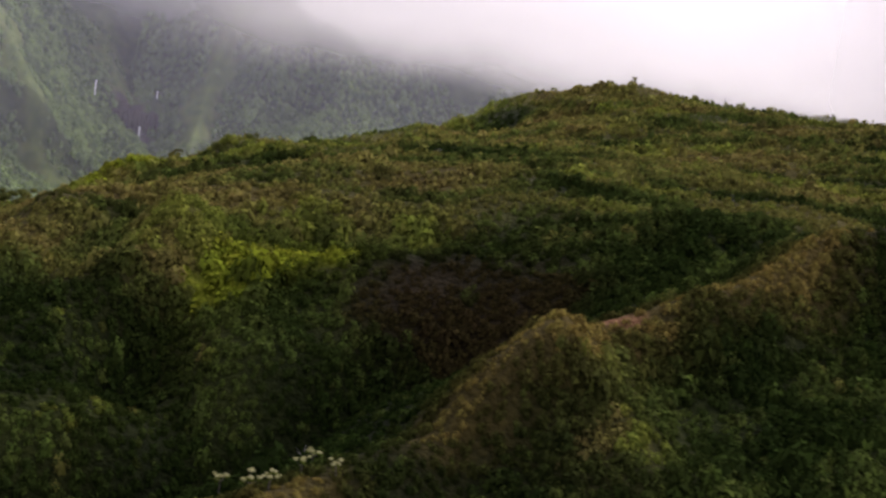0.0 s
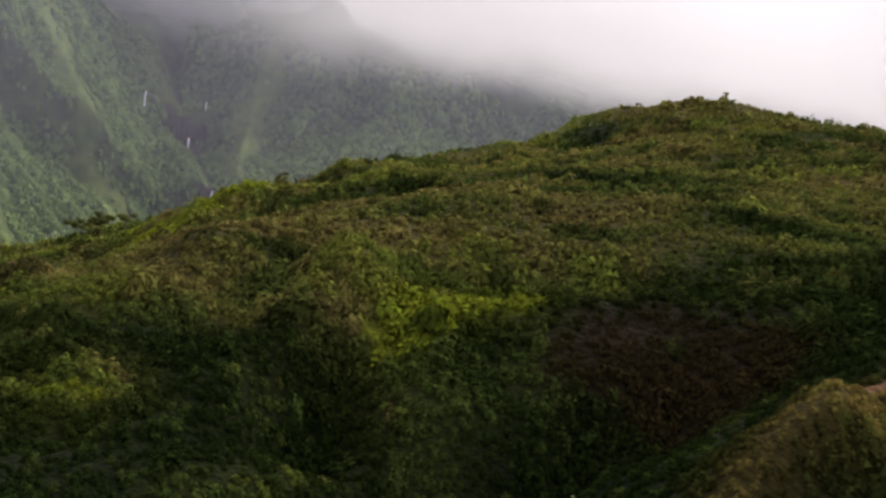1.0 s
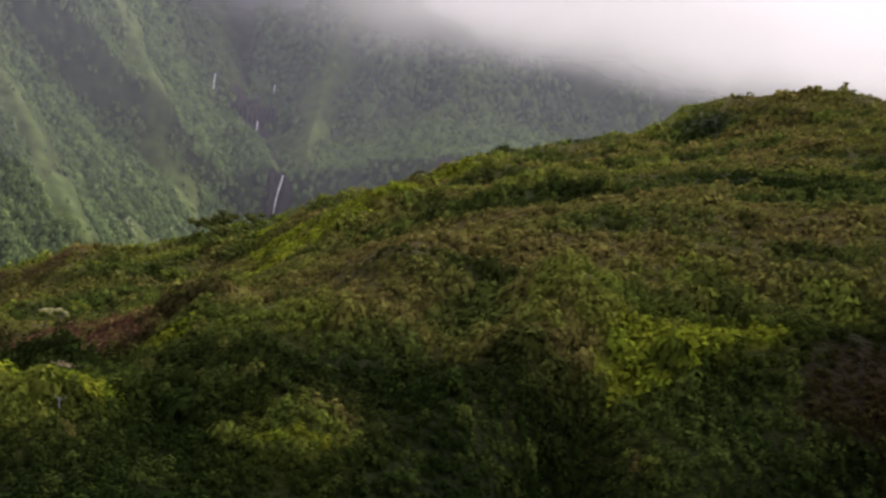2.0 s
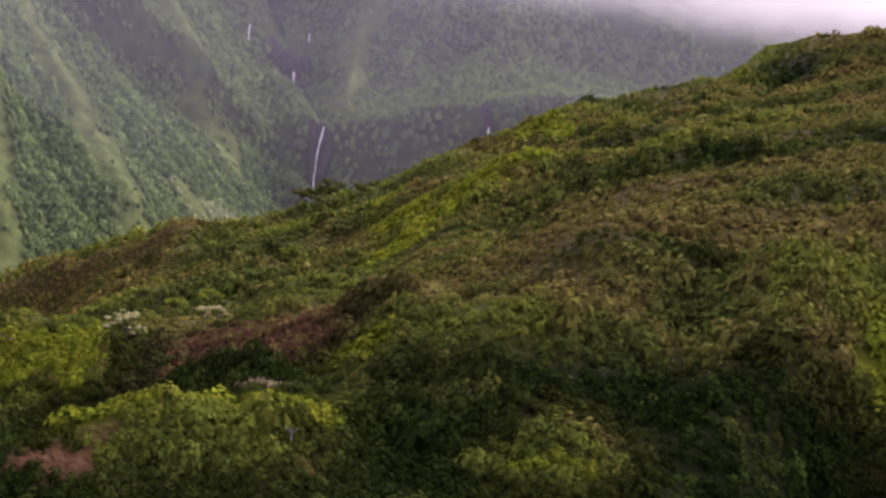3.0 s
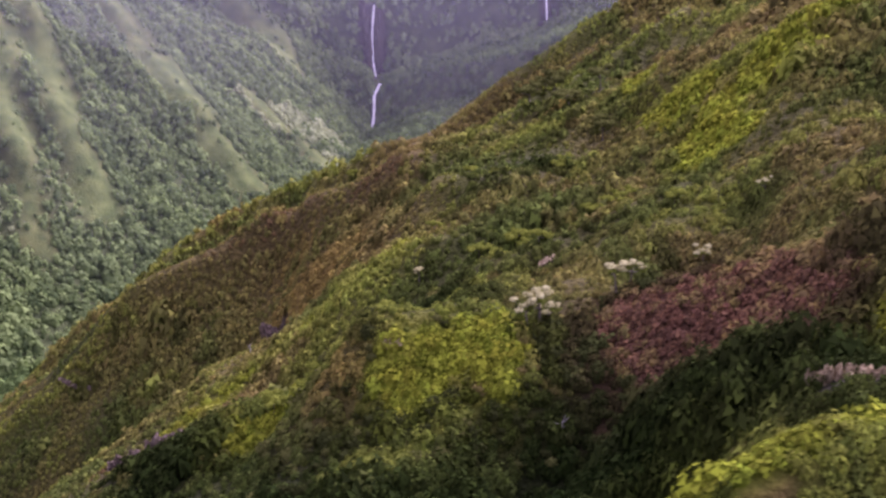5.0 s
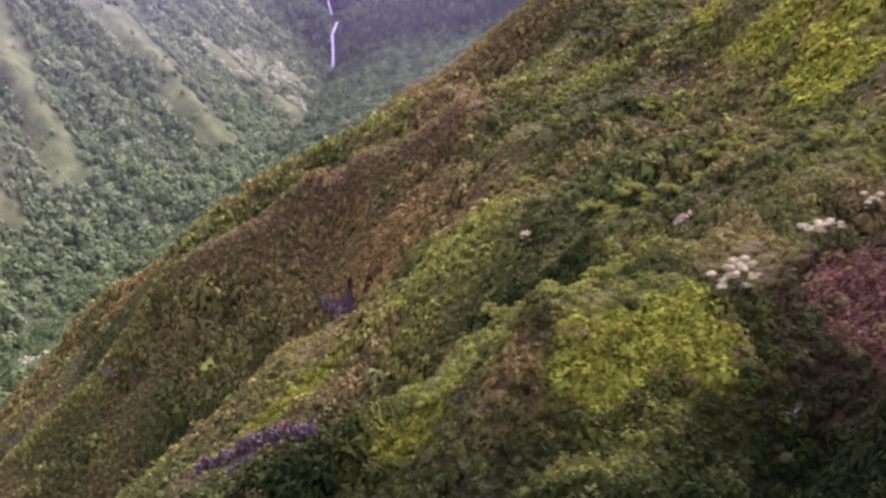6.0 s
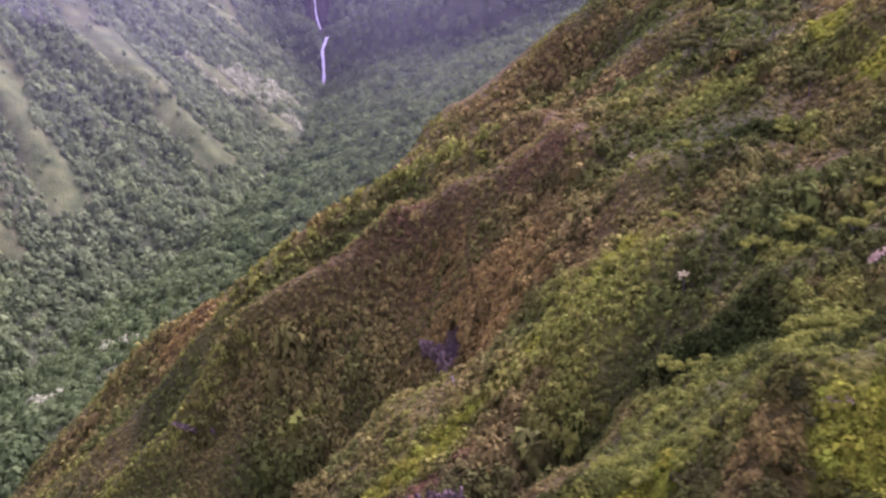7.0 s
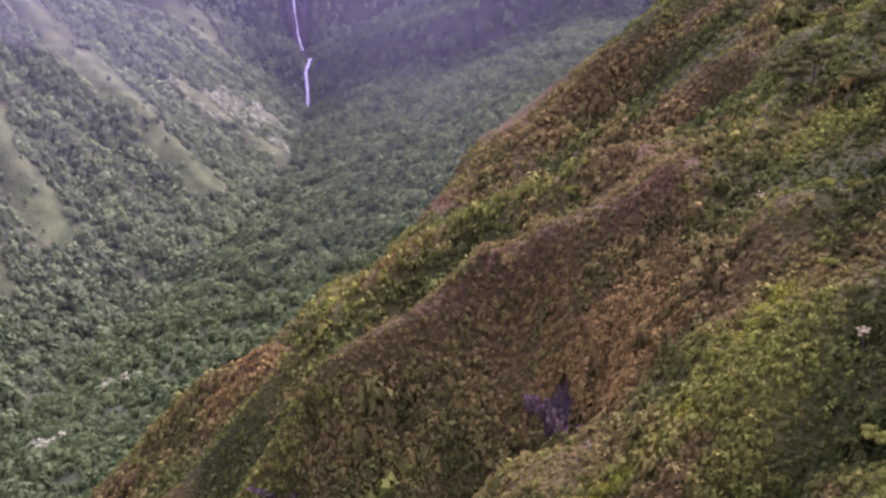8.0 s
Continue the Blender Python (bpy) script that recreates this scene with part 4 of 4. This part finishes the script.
def blossom_tree(seed, height, spread):
    r = random.Random(seed)
    tree = new("blossom_tree")
    pieces, ends = limbs_of(r, height, spread, r.randint(4, 6))
    part("trunk", joined("trunk", pieces, BARK, smooth_faces=True), tree, "thin pale trunk with bare limbs")
    low = [puff(r, Vector(e) + Vector((0, 0, -0.5)), spread * r.uniform(0.3, 0.42), 20) for e in ends[::2]]
    part("crown", joined("crown", low, LEAF["fresh"], [r.uniform(0.3, 1) for _ in low]), tree, "light green leaves under the blossom")
    for e in ends:
        part("blossom", joined("blossom", [puff(r, e, spread * r.uniform(0.28, 0.44), 34, 0.65)], LEAF["bloom"], [r.uniform(0.3, 1)]), tree, "flat head of cream-white blossom")
    return tree


def stand(x, y, turn=0.0, size=1.0, sink=0.0):
    return Matrix.Translation((x, y, float(on_ground(x, y)) - sink)) @ Matrix.Rotation(turn, 4, "Z") @ Matrix.Scale(size, 4)


def plant_out(kinds, spots, label, category, group):
    """Sets trees out at (x, y, size); the first uses of each kind are the kinds themselves."""
    r = random.Random(len(spots))
    for k, (x, y, size) in enumerate(spots):
        m = stand(x, y, r.uniform(0, 6.2), size)
        if k < len(kinds):
            ob = kinds[k]
            ob.matrix_basis = m
        else:
            ob = copy_thing(kinds[k % len(kinds)], Matrix.Identity(4))
            ob.matrix_basis = m
        tagged(ob, label, category, group)


BLOSSOM_SPOTS = [(-120, 285, 0.8), (-134, 264, 0.9), (-136, 263, 0.8), (-147, 256, 1.0), (-148.5, 255, 0.9), (-146, 257.5, 0.8), (-108, 299, 0.55), (-167.5, 321.5, 0.5), (-80, 310, 0.4), (-44, 525, 0.8), (-164.5, 372, 0.4), (-20, 157, 0.5), (-15.5, 149, 0.55),
                 (-13, 149, 0.5), (-9.5, 153, 0.45), (-8.5, 157, 0.45), (-5, 151, 0.45), (-11.5, 190, 0.45), (-4.5, 194, 0.5), (-40, 178, 0.55), (-36, 180, 0.5)]
plant_out([blossom_tree(100 + k, 6.0 + 0.4 * k, 2.2) for k in range(4)], BLOSSOM_SPOTS, "slender tree with flat heads of cream-white blossom", "tree", "blossom trees on the slope")
FRESH_SPOTS = [(-156, 322, 0.9), (-149, 323, 1.0), (-152, 315, 0.85), (-158, 282, 1.05), (-159, 289, 1.0), (-158, 274, 0.9), (-137, 321, 0.9), (-169, 267, 0.8), (-162, 281, 0.95), (-187, 269, 0.8), (-189, 280, 0.75),
               (-182, 265, 0.7), (-134, 326, 0.85), (-130, 327, 0.9), (-154, 286, 0.9), (-142, 288, 0.8), (-122, 305, 0.8), (-188, 274, 0.6), (-179, 263, 0.6), (-165, 275, 0.9), (-172, 294, 0.9), (-139, 359, 0.7), (-175, 300, 0.8),
               (-145, 309, 0.8), (-190, 418, 0.6), (-137, 364, 0.8), (-126, 330, 0.7), (-120, 318, 0.7), (-165, 340, 0.7), (-158, 359, 0.6), (-147, 313, 0.8)]
plant_out([leafy_tree(200 + k, 2.5 + 0.35 * k, 2.2, "lime") for k in range(5)], FRESH_SPOTS, "small light green leafy tree among the scrub", "tree", "light green trees on the slope")
DARK_SPOTS = [(-141, 424, 1.1), (-143, 410, 1.1), (-126, 404, 1.0), (-134, 398, 1.0), (-137, 416, 1.2), (-128, 376, 0.9), (-139, 418, 1.0), (-60, 365, 0.8), (-52, 372, 0.7), (-124, 324, 0.7)]
plant_out([leafy_tree(300 + k, 5.0 + 0.5 * k, 2.6, "green") for k in range(3)], DARK_SPOTS, "rounded dark green tree standing above the scrub", "tree", "dark trees on the spur")


def dead_tree(x, y, height, seed):
    r = random.Random(seed)
    tree = new("dead_tree")
    pieces, ends = limbs_of(r, height, height * 0.35, 5)
    part("trunk", joined("trunk", pieces[:1], PALE_WOOD, smooth_faces=True), tree)
    for piece in pieces[1:]:
        part("branch", joined("branch", [piece], PALE_WOOD, smooth_faces=True), tree)
    tree.matrix_basis = stand(x, y)
    return tagged(tree, "bare bleached grey dead tree in the scrub", "dead tree", "dead trees")


PALE_WOOD = plain("bleached_wood", (0.30, 0.28, 0.26), (0.5, 0.48, 0.45), 4.0)
for k, (x, y, h) in enumerate(((-109, 193, 3.2), (-145, 240, 3.0), (-12, 186, 5.0), (-118, 275, 4.0), (-205, 340, 3.0))):
    dead_tree(x, y, h, 400 + k)


# ---- single bushes of the blossom spur ----
def bush_kinds(sort, seed):
    r = random.Random(seed)
    made = []
    for k in range(4):
        v, f = tuft_shape(r, 110, 0.8, 0.19, True, 4)
        foliage = joined("foliage", [(v, f)], LEAF[sort], [r.uniform(0.2, 1)])
        stems = [tube([Vector((0, 0, -0.7)), Vector((0.1 * math.cos(a), 0.1 * math.sin(a), -0.2)), Vector((0.35 * math.cos(a), 0.35 * math.sin(a), 0.3))], (0.06, 0.045, 0.02), 4) for a in (0.4, 2.5, 4.6)]
        made.append((foliage, joined("stem", stems, BARK, smooth_faces=True)))
    return made


BUSH_LABEL = {"dark": "very dark green bush on the spur", "green": "dark green rounded bush on the spur", "fresh": "light green leafy bush on the spur", "olive": "olive green bush on the spur"}
kinds_of = {key: bush_kinds(key, 500 + k) for k, key in enumerate(BUSH_LABEL)}
for k, (p, size, tall, sort) in enumerate(single):
    foliage, stems = kinds_of[str(sort)][k % 4]
    bush = new("bush")
    bush.matrix_basis = Matrix.Translation(p.tolist()) @ Matrix.Rotation(k * 2.4, 4, "Z") @ Matrix.Diagonal((size, size, size * tall, 1))
    part("foliage", foliage, bush)
    part("stem", stems, bush)
    tagged(bush, BUSH_LABEL[str(sort)], "bush", "bushes on the blossom spur")


# ---- rocks ----
def rock_mesh(seed, size, mat, groove=0.0, rings=9, sides=14):
    """A broken lump of rock; groove cuts upright furrows into its faces."""
    r = random.Random(seed)
    off = Vector((r.uniform(0, 90), r.uniform(0, 90), r.uniform(0, 90)))
    v, f = [], []
    for i in range(rings + 1):
        t = math.pi * i / rings
        for s in range(sides):
            a = math.tau * s / sides
            n = Vector((math.cos(a) * math.sin(t), math.sin(a) * math.sin(t), math.cos(t)))
            box = n / max(abs(n.x), abs(n.y), abs(n.z)) ** 0.6
            swell = 1 + 0.35 * noise.noise(n * 1.3 + off) + 0.15 * noise.noise(n * 4 + off) - groove * abs(noise.noise(Vector((n.x * 5, n.y * 5, n.z * 0.6)) + off))
            v.append(Vector((box.x * size[0], box.y * size[1], box.z * size[2])) * swell)
    for i in range(rings):
        for s in range(sides):
            n = (s + 1) % sides
            f += [(i * sides + s, (i + 1) * sides + s, (i + 1) * sides + n), (i * sides + s, (i + 1) * sides + n, i * sides + n)]
    return joined("rock", [(v, f)], mat)


def outcrop(name, label, x, y, along_x, along_y, count, size, mat, seed, lift=0.0, groove=0.5):
    """A row of broken rocks standing out of the slope."""
    r = random.Random(seed)
    base = new(name)
    base.location = (x, y, float(on_ground(x, y)))
    for k in range(count):
        t = (k + 0.5) / count * 2 - 1
        px, py = along_x * t + r.uniform(-0.5, 0.5), along_y * t + r.uniform(-0.5, 0.5)
        me = rock_mesh(seed * 10 + k, tuple(s * r.uniform(0.75, 1.25) for s in size), mat, groove)
        rock = part("rock", me, base)
        rock.matrix_basis = Matrix.Translation((px, py, float(on_ground(x + px, y + py)) - base.location.z + lift)) @ Matrix.Rotation(r.uniform(0, 3), 4, "Z")
    return tagged(base, label, "rock", "rocks on the slope")


outcrop("rock_outcrop", "grooved purplish rock face below the spur crest", -218, 312, 12, -4.5, 19, (1.2, 1.0, 2.6), RED_ROCK, 31, -0.2, 0.8)
outcrop("rock_outcrop", "grooved purplish rock face in the gully", -205.5, 370, 3.5, -7.5, 12, (1.4, 1.2, 2.7), RED_ROCK, 32, 0.4, 0.8)
outcrop("rock_outcrop", "dark reddish rocks at the end of the spur crest", -262, 389, 5, -2, 7, (1.0, 0.8, 1.0), RED_ROCK, 33, -0.4, 0.7)
outcrop("rock_outcrop", "pale grooved rock wall in the shaded gully", -116.5, 216.5, 4.2, -2.1, 13, (0.85, 0.7, 2.1), PALE_ROCK, 34, -0.6, 1.0)
def rock_slab(x, y, size, turn, seed):
    """One flat slab lying on the slope."""
    slope = Vector((float(on_ground(x - 1.5, y) - on_ground(x + 1.5, y)), float(on_ground(x, y - 1.5) - on_ground(x, y + 1.5)), 3.0)).normalized()
    slab = new("rock_slab", rock_mesh(seed, size, PALE_ROCK, 0.5, 13, 30))
    slab.matrix_basis = Matrix.Translation((x, y, float(on_ground(x, y)) + 0.35)) @ slope.to_track_quat("Z", "Y").to_matrix().to_4x4() @ Matrix.Rotation(turn, 4, "Z")
    return tagged(slab, "pale pinkish weathered rock slab on the spur top", "rock", "rocks on the slope")


rock_slab(-167, 256, (1.8, 0.8, 0.5), 0.3, 351)
rock_slab(-144, 302.5, (2.0, 0.8, 0.5), 0.8, 352)
outcrop("rock_slab", "pale rocks on the ridge crest", 31, 606, 8, 3, 5, (1.8, 1.4, 1.6), PALE_ROCK, 37, 0.8, 0.2)
outcrop("rock_outcrop", "dark wet cliff beside the waterfall", -268, 1250, -3, 5, 4, (4, 4, 24), ROCK, 38, 0.0, 0.6)
outcrop("rock_outcrop", "dark wet cliff beside the waterfall", -256, 1252, 2.5, 4, 3, (3.5, 4, 22), ROCK, 39, 0.0, 0.6)


def rock_notch():
    """A dark bare rock face, wide above and narrow below, in the cleft over the tall waterfall."""
    base = new("rock_outcrop")
    base.location = (-318, 1362, float(on_ground(-318, 1362)))
    for k in range(10):
        x = -339 + 4.3 * k
        deep = 8 + 24 * (1 - abs(k - 7) / 7.5)
        middle = 182 - deep / 2
        ys = np.arange(1290, 1420, 1.0)
        y = float(ys[np.argmax(on_ground(np.full(len(ys), x), ys) > middle)])
        rock = part("rock", rock_mesh(900 + k, (3.4, 3.2, deep / 2 + 2), ROCK, 0.6), base)
        rock.location = Vector((x, y - 1.5, middle)) - base.location
    return tagged(base, "dark bare rock face in a cleft of the valley wall", "rock", "rocks on the slope")


rock_notch()


# ---- cloud and mist ----
def veil(name, label, y0, x0, x1, z0, z1, bulge, mat, seed, fade=0.28, shades=False):
    """A curved sheet of thin cloud across the view, fading towards its ends."""
    u, t = np.meshgrid(np.linspace(0, 1, 40), np.linspace(0, 1, 14))
    x = x0 + (x1 - x0) * u
    y = y0 + bulge * (2 * u - 1) ** 2 + 30 * rough(x, t * 300, 260, seed, 2)
    z = z0 + (z1 - z0) * t
    c = smooth(0, fade, u) * smooth(0, fade, 1 - u)
    ob = new(name, mesh_of(name, np.stack([x, y, z], -1).reshape(-1, 3), grid_faces(14, 40), [mat], {"cover": c.ravel()}))
    ob.visible_shadow = shades
    return tagged(ob, label, "cloud", "low cloud", "structure")


CLOUD = mist_material("low_cloud", 250, 330, 0.85, 0.006, (0.93, 0.93, 0.94), 0.62)
for k, (y0, x0, x1) in enumerate(((1400, -420, 900), (1490, -700, 1000), (1600, -1000, 1100), (1740, -1100, 1200))):
    veil("cloud_bank", "low grey-white cloud over the mountain tops", y0, x0, x1, 180, 900, -60, CLOUD, 60 + k)
RIDGE_CLOUD = mist_material("ridge_cloud", 272, 335, 0.7, 0.008, thin=0.28)
veil("cloud_bank", "pale cloud behind the ridge top", 900, 200, 1100, 200, 1100, 40, RIDGE_CLOUD, 70, 0.3, True)
veil("cloud_bank", "thin cloud drifting over the ridge shoulder", 690, 60, 1000, 200, 1000, 30, mist_material("shoulder_cloud", 226, 305, 0.6, 0.01, thin=0.25), 71, 0.35, True)
HAZE = mist_material("valley_haze", 20, 330, 0.085, 0.004, (0.76, 0.79, 0.98))
veil("valley_haze", "thin bluish haze hanging in the valley", 780, -900, 500, -80, 800, 20, HAZE, 80)
veil("valley_haze", "thin bluish haze hanging in the valley", 1000, -900, 600, -80, 800, 20, HAZE, 81)
